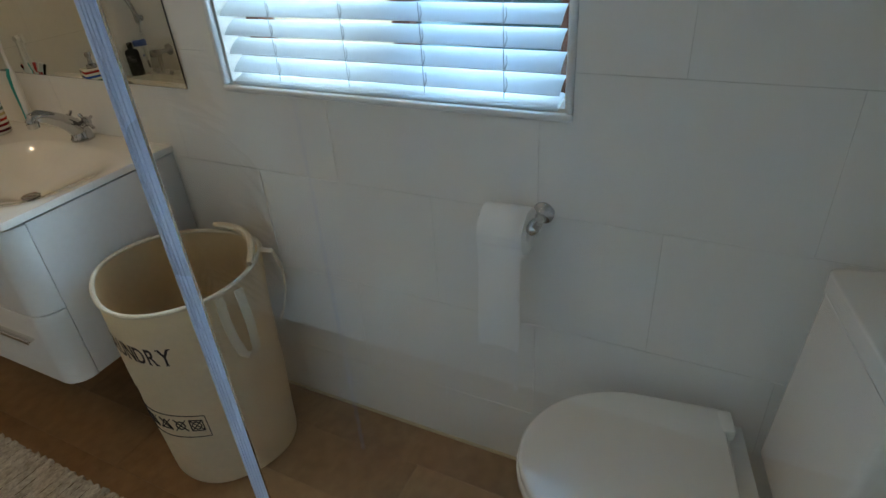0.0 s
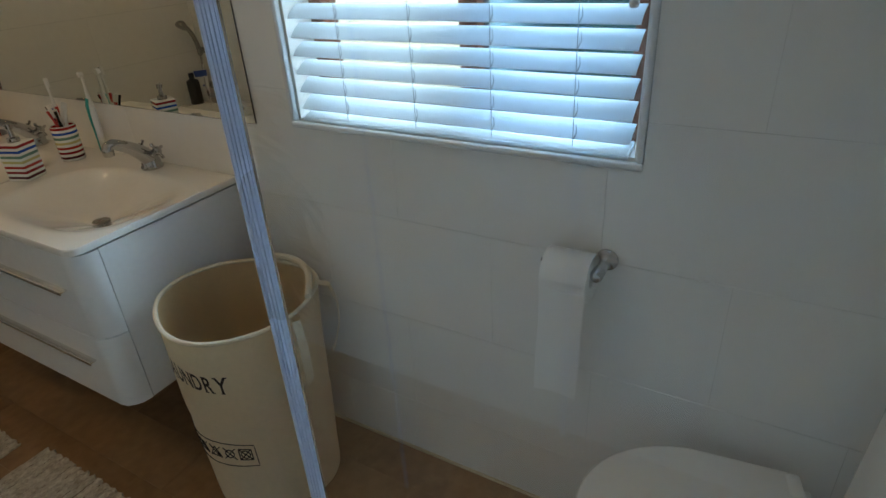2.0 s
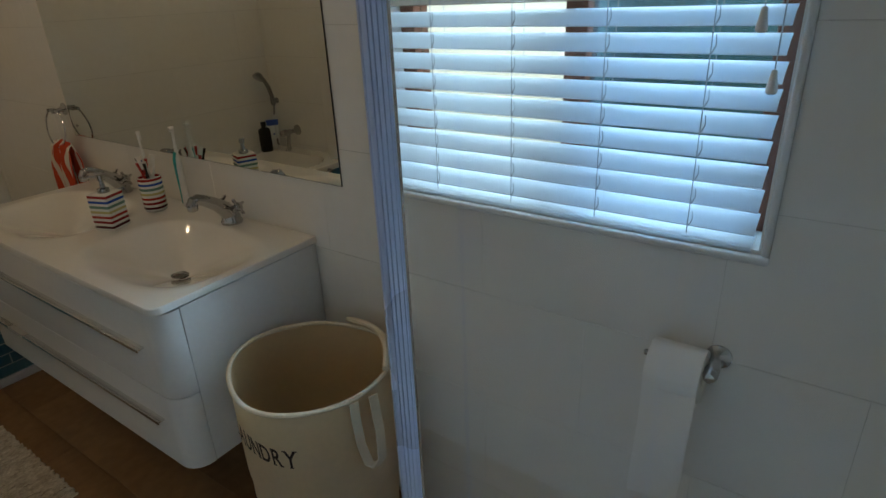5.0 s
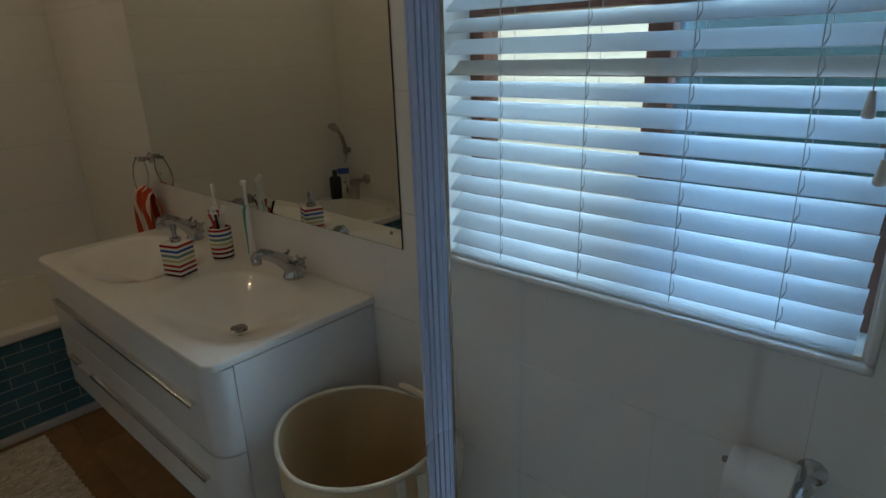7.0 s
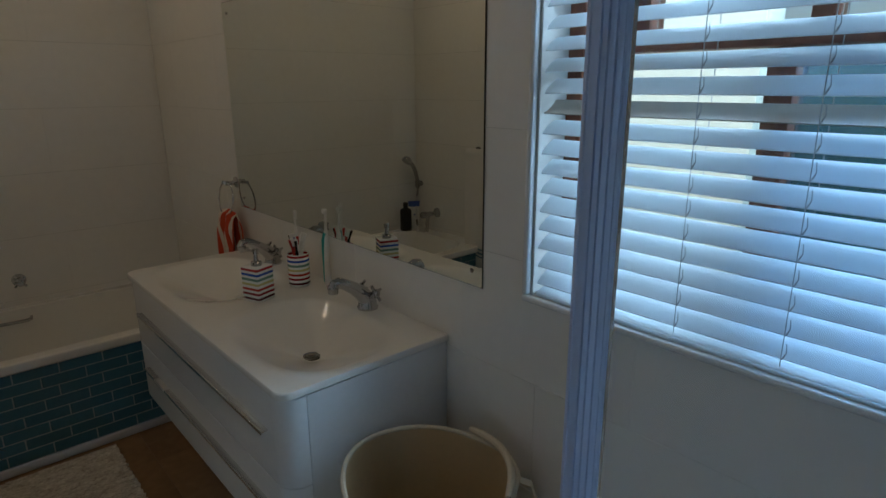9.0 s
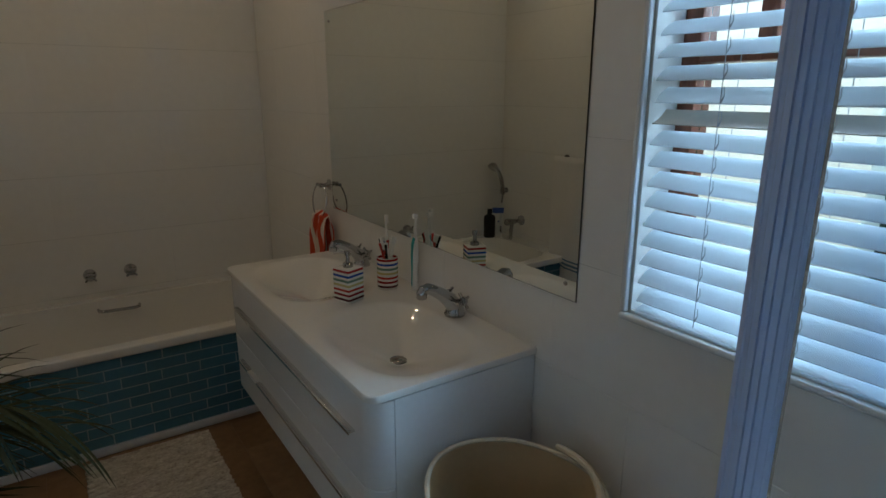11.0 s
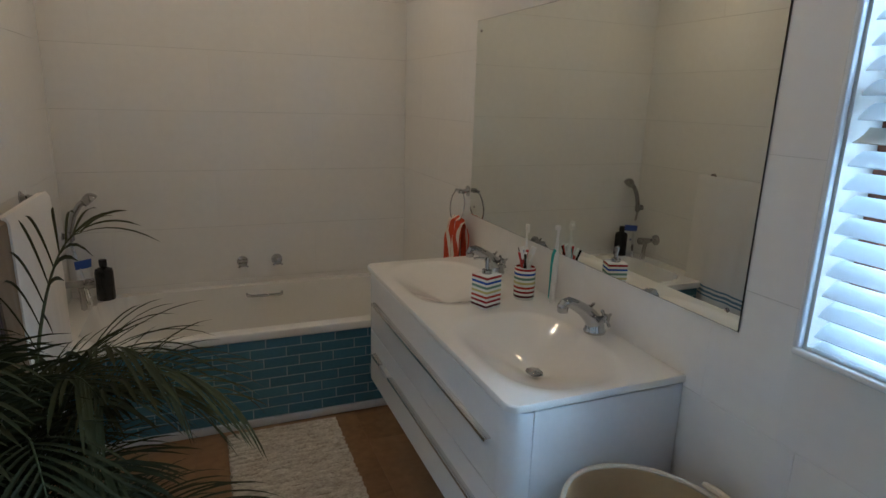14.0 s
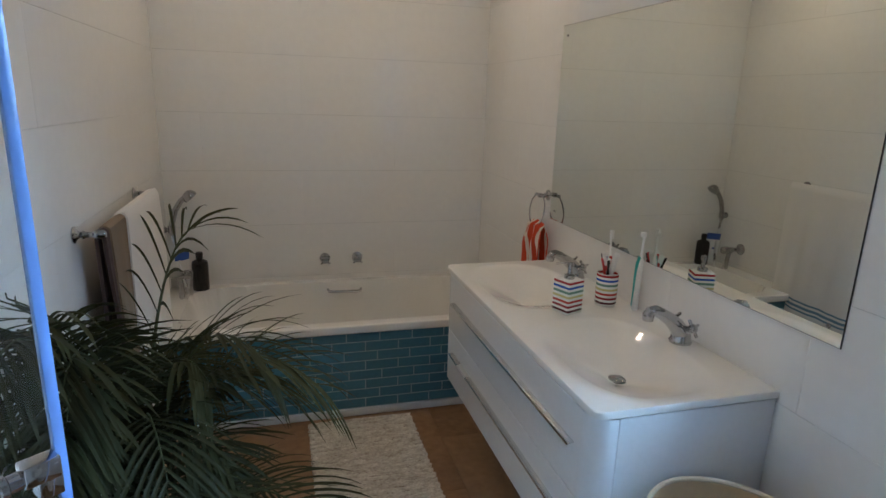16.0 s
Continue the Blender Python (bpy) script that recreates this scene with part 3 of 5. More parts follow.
for z0_, z1_, mat, nm in ((0.0, 0.108, M_WHITEPL, "body"), (0.108, 0.136, M_RED, "red_band"), (0.136, 0.144, M_WHITEPL, "white_band"), (0.144, 0.156, M_BLUE, "blue_band"), (0.156, 0.168, M_WHITEPL, "crimp")):
    b = B()
    rings = []
    for z in (z0_, (z0_ + z1_) / 2, z1_):
        f = z / 0.168
        rings.append([b.verts.new(((0.013 + 0.011 * f) * math.cos(a), (0.012 - 0.0105 * f) * math.sin(a), z)) for a in (2 * math.pi * i / 20 for i in range(20))])
    for p, q in zip(rings, rings[1:]):
        for i in range(20):
            b.faces.new((p[i], p[(i + 1) % 20], q[(i + 1) % 20], q[i]))
    b.faces.new(rings[0][::-1])
    b.faces.new(rings[-1])
    part(nm, b, mat, tp)
eb = thing("electric_toothbrush", pose(-1.70, 1.402, VTOP + 0.001, 0, 2.5, -10) @ Matrix.Scale(1.14, 4), "white and teal electric toothbrush standing beside the beaker", "toothbrush")
bm = B()
lathe(bm, [(0, 0), (0.0085, 0), (0.0095, 0.01), (0.0088, 0.07), (0.0096, 0.12), (0.008, 0.15), (0.005, 0.162), (0, 0.163)], (0, 0, 0), 18)
part("handle", bm, M_WHITEPL, eb)
bm = B()
tube(bm, [(-0.004, -0.0085, 0.012), (-0.004, -0.0085, 0.06), (-0.003, -0.009, 0.11), (-0.002, -0.0075, 0.145), (0, -0.004, 0.165)], [0.003, 0.0036, 0.0052, 0.0064, 0.0052], 8)
part("grip", bm, M_TEALPL, eb, "teal rubber grip")
bm = B()
tube(bm, [(0, 0, 0.162), (0, 0, 0.2), (0, 0.001, 0.225)], [0.0055, 0.0036, 0.004], 10)
lathe(bm, [(0, 0), (0.0075, 0), (0.0075, 0.012), (0, 0.013)], (0, 0, 0), 14, Matrix.Translation((0, 0.004, 0.23)) @ Euler((radians(90), 0, 0)).to_matrix().to_4x4())
part("brush_head", bm, M_WHITEPL, eb)
# mirror
mir = thing("wall_mirror", (0, 0, 0), "large frameless wall mirror above the vanity", "mirror")
bm = B()
box(bm, -2.436, -0.982, WY - 0.0034, WY - 0.001, 1.0, 1.812)
part("mirror_edge", bm, M_MIRROREDGE, mir, smooth=False)
bm = B()
box(bm, -2.4345, -0.9835, WY - 0.0046, WY - 0.0036, 1.0015, 1.8105)
part("mirror_glass", bm, M_MIRROR, mir, smooth=False)
for mx, mz in ((-2.395, 1.77), (-1.02, 1.04), (-2.395, 1.04), (-1.02, 1.77)):
    bm = B()
    lathe(bm, [(0, 0.004), (0.004, 0.0035), (0.006, 0)], (0, 0, 0), 14, Matrix.Translation((mx, WY - 0.0048, mz)) @ Euler((radians(90), 0, 0)).to_matrix().to_4x4())
    part("screw_cap", bm, M_CHROME, mir, "chrome mirror screw cap")

# towel ring with a hand towel
ring = thing("towel_ring", (-2.472, WY, 1.098), "chrome towel ring on the tiled wall beside the mirror", "towel ring")
bm = B()
turn = Euler((radians(90), 0, 0)).to_matrix().to_4x4()
lathe(bm, [(0, 0), (0.024, 0), (0.024, 0.004), (0.012, 0.010), (0.007, 0.02), (0.007, 0.032), (0.011, 0.036), (0.011, 0.048), (0, 0.052)], (0, 0, 0), 20, turn)
tube(bm, [(-0.034, -0.042, 0), (0.034, -0.042, 0)], 0.0055, 10)
for s in (-1, 1):
    lathe(bm, [(0, -0.008), (0.008, -0.005), (0.008, 0.005), (0, 0.008)], (s * 0.036, -0.042, 0), 12)
part("mount", bm, M_CHROME, ring)
bm = B()
pts = [(0.075 * math.sin(radians(a)), -0.042 - 0.01 * (1 - math.cos(radians(a))), -0.066 + 0.073 * math.cos(radians(a))) for a in range(28, 333, 8)]
tube(bm, pts, 0.0032, 8)
part("ring", bm, M_CHROME, ring)
def cloth(points_fn, nu, nv, thick, mat, name, parent):
    b = B()
    g = [[b.verts.new(points_fn(i / nu, j / nv)) for i in range(nu + 1)] for j in range(nv + 1)]
    for j in range(nv):
        for i in range(nu):
            b.faces.new((g[j][i], g[j][i + 1], g[j + 1][i + 1], g[j + 1][i]))
    bmesh.ops.recalc_face_normals(b, faces=b.faces)
    bmesh.ops.solidify(b, geom=b.faces[:], thickness=thick)
    return part(name, b, mat, parent)
ht = thing("hand_towel", (-2.470, WY - 0.05, 0.962), "orange and white patterned hand towel hung through a chrome ring", "towel")
def hand(u, v):
    """u across, v down: gathered at the ring, spreading below, hung double."""
    front = v < 0.5
    s = abs(v - 0.5) * 2
    w = 0.070 + 0.026 * min(1, s * 2.2)
    x = (u - 0.5) * 2 * w + 0.005 * math.sin(9 * s)
    fold = 0.010 * math.sin(u * 15 + s * 2) * (0.5 + 0.7 * s)
    y = (-1 if front else 1) * (0.006 + 0.014 * min(1, s * 3)) - 0.004 + fold
    return (x, y, 0.006 - s * (0.24 if front else 0.20) + 0.012 * math.sin(u * 3.1))
cloth(hand, 36, 40, 0.004, M_ORANGE, "towel_cloth", ht)

# ---- laundry basket ----
KX, KY, KH = -0.898, 1.172, 0.63
bas = thing("laundry_basket", (KX, KY, 0), "round cream canvas laundry basket with dark printed lettering", "laundry basket")
def bas_r(z, a=0.0):
    s = z / KH
    r = 0.178 + 0.023 * s ** 0.8
    r += 0.0035 * math.sin(2 * a + 0.8) * s + 0.0025 * math.sin(3 * a + 5 * s) + 0.002 * math.sin(5 * a + 9 * s)
    return r - 0.003 * math.exp(-((s - 0.52) / 0.03) ** 2) - (0.02 * (1 - s / 0.04) ** 2 if s < 0.04 else 0)
bm = B()
nA, nZ = 72, 30
for inner in (0, 1):
    g = []
    for j in range(nZ + 1):
        z = KH * j / nZ
        g.append([bm.verts.new(((bas_r(z, a) - 0.004 * inner) * math.cos(a), (bas_r(z, a) - 0.004 * inner) * math.sin(a), z + (0.004 if inner and j == 0 else 0) + 0.006 * math.sin(2 * a + 1) * (z / KH) ** 3)) for a in (2 * math.pi * i / nA for i in range(nA))])
    for j in range(nZ):
        for i in range(nA):
            bm.faces.new((g[j][i], g[j][(i + 1) % nA], g[j + 1][(i + 1) % nA], g[j + 1][i]))
    bm.faces.new(g[0])
    if not inner:
        part("canvas_body", bm, M_CANVAS, bas)
        bm = B()
part("lining", bm, M_CANVASIN, bas)
bm = B()
tube(bm, [((bas_r(KH, a) - 0.002) * math.cos(a), (bas_r(KH, a) - 0.002) * math.sin(a), KH + 0.006 * math.sin(2 * a + 1)) for a in (2 * math.pi * i / 72 for i in range(72))], 0.0062, 8, closed=True)
part("rim", bm, M_STRAP, bas)
def strap(pts, w, sideways, name):
    b = B()
    g = []
    for p in pts:
        p = Vector(p)
        g.append([b.verts.new(p - sideways * w / 2), b.verts.new(p), b.verts.new(p + sideways * w / 2)])
    for a, c in zip(g, g[1:]):
        for k in range(2):
            b.faces.new((a[k], a[k + 1], c[k + 1], c[k]))
    bmesh.ops.recalc_face_normals(b, faces=b.faces)
    bmesh.ops.solidify(b, geom=b.faces[:], thickness=0.003)
    return part(name, b, M_STRAP, bas)
# carrying straps: one hanging down at the front side, one standing up and over at the wall side
a = radians(-17)
e, tng = Vector((math.cos(a), math.sin(a), 0)), Vector((-math.sin(a), math.cos(a), 0))
strap([e * (bas_r(KH, a) + 0.004) + Vector((0, 0, KH - 0.004)), e * (bas_r(KH, a) + 0.014) + Vector((0, 0, KH - 0.05)) - tng * 0.004, e * (bas_r(KH, a) + 0.020) + Vector((0, 0, KH - 0.11)) - tng * 0.002,
       e * (bas_r(KH, a) + 0.028) + Vector((0, 0, KH - 0.165)) + tng * 0.008, e * (bas_r(KH, a) + 0.038) + Vector((0, 0, KH - 0.178)) + tng * 0.024, e * (bas_r(KH, a) + 0.040) + Vector((0, 0, KH - 0.16)) + tng * 0.040, e * (bas_r(KH, a) + 0.030) + Vector((0, 0, KH - 0.09)) + tng * 0.046, e * (bas_r(KH, a) + 0.006) + Vector((0, 0, KH - 0.006)) + tng * 0.050], 0.022, tng, "strap")
def rim_at(deg, out_=0.0):
    an = radians(deg)
    return Vector(((bas_r(KH, an) + out_) * math.cos(an), (bas_r(KH, an) + out_) * math.sin(an), KH + 0.006 * math.sin(2 * an + 1)))
p, q = rim_at(106, 0.004), rim_at(14, 0.012)
pts = []
for k in range(15):
    f = k / 14
    c = p.lerp(q, f).lerp(rim_at(106 - 92 * f), 0.62)
    c.y = min(c.y, WY - KY - 0.02)
    pts.append(c + Vector((0, 0, 0.018 + 0.012 * math.sin(math.pi * f))))
bm = B()
tube(bm, pts, [0.007] + [0.0092] * 13 + [0.0075], 8)
part("strap", bm, M_STRAP, bas)
a = radians(38)
e, tng = Vector((math.cos(a), math.sin(a), 0)), Vector((-math.sin(a), math.cos(a), 0))
strap([e * (bas_r(KH, a) + 0.004) + Vector((0, 0, KH + 0.012)), e * (bas_r(KH, a) + 0.03) + Vector((0, 0, KH + 0.004)), e * (bas_r(KH, a) + 0.046) + Vector((0, 0, KH - 0.05)), e * (bas_r(KH, a) + 0.042) + Vector((0, 0, KH - 0.12)), e * (bas_r(KH, a) + 0.022) + Vector((0, 0, KH - 0.19)), e * (bas_r(KH, a) + 0.010) + Vector((0, 0, KH - 0.21))], 0.022, tng, "strap")

def letter(ch, size):
    """Flat mesh of one character, about its centre, with small slab serifs."""
    cu = bpy.data.curves.new("letter", "FONT")
    cu.body, cu.size, cu.align_x, cu.align_y, cu.offset = ch, size, "CENTER", "CENTER", 0.0012
    ob = bpy.data.objects.new("letter", cu)
    scene.collection.objects.link(ob)
    me = bpy.data.meshes.new_from_object(ob.evaluated_get(bpy.context.evaluated_depsgraph_get()))
    bpy.data.objects.remove(ob)
    b = B()
    b.from_mesh(me)
    bpy.data.meshes.remove(me)
    return b
SERIF = {"L": ((-0.6, -1), (-0.6, 1)), "A": ((-0.9, -1), (0.9, -1)), "U": ((-0.75, 1), (0.75, 1)), "N": ((-0.75, 1), (0.75, -1), (-0.75, -1), (0.75, 1)), "D": ((-0.7, 1), (-0.7, -1)), "R": ((-0.7, 1), (-0.7, -1), (0.75, -1)), "Y": ((-0.85, 1), (0.85, 1), (0, -1))}
for k, ch in enumerate("LAUNDRY"):
    bm = letter(ch, 0.075)
    xs, ys = [v.co.x for v in bm.verts], [v.co.y for v in bm.verts]
    hw, hh = (max(xs) - min(xs)) / 2, (max(ys) - min(ys)) / 2
    mx, my = (max(xs) + min(xs)) / 2, (max(ys) + min(ys)) / 2
    for sx, sy in SERIF[ch]:
        px, py = mx + sx * hw, my + sy * (hh - 0.002)
        bm.faces.new([bm.verts.new((px + dx, py + dy, 0)) for dx, dy in ((-0.008, -0.002), (0.008, -0.002), (0.008, 0.002), (-0.008, 0.002))])
    bmesh.ops.subdivide_edges(bm, edges=bm.edges[:], cuts=1)
    bmesh.ops.triangulate(bm, faces=bm.faces[:])
    ac = radians(-122 + 10.0 * k)
    for v in bm.verts:
        x, z = (v.co.x - mx) * 0.60, 0.505 + v.co.y - my
        an = ac + x / 0.196
        r = bas_r(z, an) + 0.0016
        v.co = (r * math.cos(an), r * math.sin(an), z + 0.006 * math.sin(2 * an + 1) * (z / KH) ** 3)
    part("printed_letter", bm, M_PRINT, bas, smooth=False)
def on_basket(pts2, name, w=0.0016):
    """Thin printed line on the canvas through (angle in degrees, height)."""
    b = B()
    line = []
    for (a0, z0_), (a1, z1_) in zip(pts2, pts2[1:]):
        for s in range(8):
            line.append((a0 + (a1 - a0) * s / 8, z0_ + (z1_ - z0_) * s / 8))
    line.append(pts2[-1])
    tube(b, [((bas_r(z, radians(an)) + 0.0008) * math.cos(radians(an)), (bas_r(z, radians(an)) + 0.0008) * math.sin(radians(an)), z) for an, z in line], w, 5)
    return part(name, b, M_PRINT, bas)
on_basket([(-124, 0.214), (-53, 0.214), (-53, 0.292), (-124, 0.292), (-124, 0.214)], "printed_frame", 0.0012)
for k in range(5):
    c = -116 + 13.6 * k
    w = 5.2
    on_basket([(c - w, 0.238), (c + w, 0.276)], "printed_symbol")
    on_basket([(c - w, 0.276), (c + w, 0.238)], "printed_symbol")
    if k == 4:
        on_basket([(c - w, 0.238), (c + w, 0.238), (c + w, 0.276), (c - w, 0.276), (c - w, 0.238)], "printed_symbol")
    on_basket([(c + w * 0.75 * math.cos(t * 0.7854), 0.257 + 0.014 * math.sin(t * 0.7854)) for t in range(9)] if k in (3, 4) else [(c - w, 0.242), (c, 0.274), (c + w, 0.242), (c - w, 0.242)], "printed_symbol")

# ---- toilet ----
TY = 1.165
wc = thing("toilet", pose(0.232, TY + 0.015, 0, 0, 0, 13), "white ceramic close-coupled toilet with closed lid", "toilet")
def d_shape(x0_, x1_, hw, n=20, flat=0.35):
    """Outline of a seat: rounded towards -x, straight at the hinge."""
    pts = []
    cx = x0_ + hw * 1.15
    for k in range(n + 1):
        t = math.pi / 2 + math.pi * k / n
        pts.append((cx + hw * 1.15 * math.cos(t), hw * math.sin(t)))
    return [(x1_, hw * 0.9)] + pts + [(x1_, -hw * 0.9)]
bm = B()
prism(bm, d_shape(-0.215, 0.19, 0.19), 0.412, 0.434, 0.008)
part("lid", bm, M_CERAMIC, wc)
bm = B()
prism(bm, d_shape(-0.219, 0.19, 0.193), 0.392, 0.410, 0.004)
part("seat", bm, M_CERAMIC, wc)
bm = B()
rings = []
for z, sx, sy, ox in ((0, 0.62, 0.60, 0.06), (0.05, 0.60, 0.56, 0.06), (0.15, 0.62, 0.58, 0.05), (0.25, 0.78, 0.80, 0.025), (0.33, 0.93, 0.94, 0.005), (0.39, 0.98, 0.98, 0)):
    ol = d_shape(-0.215, 0.24, 0.188, 30)
    rings.append([bm.verts.new((x * sx + ox, y * sy, z)) for x, y in ol])
for a, b in zip(rings, rings[1:]):
    for i in range(len(a)):
        bm.faces.new((a[i], a[(i + 1) % len(a)], b[(i + 1) % len(a)], b[i]))
bm.faces.new(rings[0][::-1])
bm.faces.new(rings[-1])
part("bowl", bm, M_CERAMIC, wc)
for s in (-1, 1):
    bm = B()
    box(bm, 0.178, 0.208, s * 0.135 - 0.03, s * 0.135 + 0.03, 0.405, 0.437, 0.008)
    part("hinge", bm, M_WHITEPL, wc)
bm = B()
rings = []
for z, f, hw in ((0.385, 0.262, 0.135), (0.42, 0.266, 0.140), (0.60, 0.279, 0.150), (0.768, 0.290, 0.156)):
    rings.append([bm.verts.new((x, y, z)) for x, y in rounded(f, 0.490, -hw - 0.012, hw - 0.012, (0.016, 0.010, 0.010, 0.016), 5)])
for a, b in zip(rings, rings[1:]):
    for i in range(len(a)):
        bm.faces.new((a[i], a[(i + 1) % len(a)], b[(i + 1) % len(a)], b[i]))
bm.faces.new(rings[0][::-1])
bm.faces.new(rings[-1])
part("cistern", bm, M_CERAMIC, wc)
bm = B()
prism(bm, rounded(0.2875, 0.492, -0.171, 0.147, (0.016, 0.010, 0.010, 0.016), 5), 0.774, 0.812, 0.005)
cl = part("cistern_lid", bm, M_CERAMIC, wc)
bm = B()
lathe(bm, [(0, 0.008), (0.018, 0.007), (0.022, 0.0)], (0.385, -0.012, 0.812), 20)
part("flush_button", bm, M_CHROME, cl, "chrome flush button")

# toilet roll holder and roll
holder = thing("toilet_roll_holder", (-0.03, WY, 0.806), "chrome toilet roll holder on the tiled wall", "roll holder")
bm = B()
lathe(bm, [(0, 0), (0.024, 0), (0.024, 0.004), (0.013, 0.010), (0.008, 0.018), (0.012, 0.024), (0.008, 0.030), (0.008, 0.045), (0.013, 0.050), (0.013, 0.060), (0.009, 0.066), (0.014, 0.074), (0.010, 0.084), (0, 0.087)], (0, 0, 0), 20, turn)
part("post", bm, M_CHROME, holder)
bm = B()
tube(bm, [(0.004, -0.055, 0), (-0.118, -0.055, 0)], 0.0055, 10)
lathe(bm, [(0, -0.006), (0.005, -0.004), (0.0062, 0), (0.005, 0.004), (0, 0.006)], (-0.119, -0.055, 0), 12)
part("arm", bm, M_CHROME, holder)
roll = thing("toilet_roll", (-0.091, WY - 0.055, 0.812), "white toilet paper roll with a long loose end", "toilet roll")
bm = B()
side = Euler((0, radians(90), 0)).to_matrix().to_4x4()
lathe(bm, [(0.021, -0.048), (0.05, -0.048), (0.0515, -0.046), (0.0515, 0.046), (0.05, 0.048), (0.021, 0.048), (0.019, 0.046), (0.019, -0.046), (0.021, -0.048)], (0, 0, -0.026), 40, Matrix.Translation((0, 0, -0.026 + 0.0)) @ side @ Matrix.Translation((0, 0, 0.026)))
part("paper_roll", bm, M_PAPER, roll)
def loose(u, v):
    x = (u - 0.5) * 0.096
    if v < 0.25:
        t = radians(90 + 90 * v / 0.25)
        return (x, 0.0525 * math.cos(t), -0.026 + 0.0525 * math.sin(t))
    s = (v - 0.25) / 0.75
    return (x - 0.010 * s * s, -0.0525 + 0.012 * s + 0.004 * math.sin(7 * s + 2 * u), -0.026 - 0.30 * s + 0.006 * math.sin(3 * u) * s)
cloth(loose, 10, 50, 0.0007, M_PAPER, "loose_sheet", roll)


# ---- bath ----
FX, RIM = -2.655, 0.470
bath = thing("bathtub", (0, 0, 0), "white acrylic bathtub set between tiled walls", "bathtub")
bm = B()
nx, ny = 56, 110
tx0, tx1, ty0, ty1 = BX + 0.001, FX + 0.012, LY + 0.001, WY - 0.001
def tub_depth(x, y):
    u = abs(x - (tx0 + tx1) / 2 + 0.005) / 0.315
    v = abs(y - (ty0 + ty1) / 2 - 0.02) / 0.775
    s = (u ** 6 + v ** 6) ** (1 / 6)
    if s >= 1:
        return 0.0
    return 0.36 * min(1.0, ((1 - s) / 0.26)) ** 0.55
g = []
for j in range(ny + 1):
    g.append([bm.verts.new((tx0 + (tx1 - tx0) * i / nx, ty0 + (ty1 - ty0) * j / ny, RIM - tub_depth(tx0 + (tx1 - tx0) * i / nx, ty0 + (ty1 - ty0) * j / ny))) for i in range(nx + 1)])
for j in range(ny):
    for i in range(nx):
        bm.faces.new((g[j][i], g[j][i + 1], g[j + 1][i + 1], g[j + 1][i]))
front = [r[-1] for r in g]
prev = front
for dx, dz in ((0.006, -0.003), (0.009, -0.010), (0.009, -0.034), (0.004, -0.040), (-0.012, -0.040)):
    cur = [bm.verts.new((v.co.x + dx, v.co.y, RIM + dz)) for v in front]
    for k in range(ny):
        bm.faces.new((prev[k], prev[k + 1], cur[k + 1], cur[k]))
    prev = cur
part("tub", bm, M_ACRYLIC, bath)
gy = 0.605
bm = B()
tube(bm, [(tx0 + 0.045, gy - 0.094, 0.424), (tx0 + 0.066, gy - 0.090, 0.420), (tx0 + 0.074, gy - 0.07, 0.418), (tx0 + 0.074, gy + 0.07, 0.414), (tx0 + 0.066, gy + 0.090, 0.416), (tx0 + 0.045, gy + 0.094, 0.420)], [0.0075, 0.0085, 0.0085, 0.0085, 0.0085, 0.0075], 12)
part("grip_handle", bm, M_CHROME, bath, "chrome bath grip handle")
bm = B()
box(bm, FX - 0.05, FX - 0.0012, LY + 0.001, WY - 0.001, 0.0, RIM - 0.041)
bath_panel = tagged(part("bath_panel", bm, M_TEALGROUT, smooth=False), "bath front panel of teal blue brick tiles", "bath panel", kind="structure")
bm = B()
box(bm, FX - 0.005, FX + 0.012, LY + 0.001, WY - 0.001, 0.0, 0.036, 0.004)
tagged(part("baseboard", bm, M_TRIM), "white skirting strip under the bath panel", "skirting", kind="structure")

# wall valves above the bath
def valve(y):
    t = thing("bath_valve", pose(BX, y, 0.60, 0, 90, 0), "chrome wall valve above the bath", "tap", "bath valves")
    b = B()
    lathe(b, [(0, 0), (0.030, 0), (0.030, 0.005), (0.018, 0.012), (0.012, 0.02), (0.012, 0.034), (0.020, 0.038), (0.021, 0.052), (0.014, 0.06), (0, 0.062)], (0, 0, 0), 24)
    part("body", b, M_CHROME, t)
    b = B()
    for k in range(4):
        a = radians(90 * k + 45)
        tube(b, [(0.012 * math.cos(a), 0.012 * math.sin(a), 0.046), (0.034 * math.cos(a), 0.034 * math.sin(a), 0.046)], 0.0055, 8)
    part("cross_handle", b, M_CHROME, t)
    return t
v1 = valve(0.50)
copy_thing(v1, pose(BX, 0.683, 0.60, 0, 90, 0))

# hand shower and its mixer on the towel wall
mix = thing("bath_mixer", (-3.15, LY, 0.605), "chrome bath mixer on the tiled wall over the tub", "tap")
bm = B()
lathe(bm, [(0, 0), (0.036, 0), (0.036, 0.005), (0.022, 0.014), (0.015, 0.022), (0.015, 0.06), (0.019, 0.066), (0.019, 0.10), (0.024, 0.106), (0.024, 0.14), (0.016, 0.147), (0, 0.148)], (0, 0, 0), 24, Euler((radians(-90), 0, 0)).to_matrix().to_4x4())
part("body", bm, M_CHROME, mix)
bm = B()
tube(bm, [(-0.005, 0.08, -0.005), (-0.012, 0.085, -0.06), (-0.016, 0.085, -0.125), (-0.018, 0.086, -0.128)], [0.013, 0.013, 0.015, 0.012], 14)
part("spout", bm, M_CHROME, mix)
bm = B()
tube(bm, [(0.012, 0.118, 0.008), (0.024, 0.135, 0.022), (0.042, 0.15, 0.026)], [0.008, 0.006, 0.005], 10)
part("lever", bm, M_CHROME, mix)
hs = thing("hand_shower", (-3.325, LY, 0.80), "chrome hand shower in a wall bracket with a metal hose", "shower head")
bm = B()
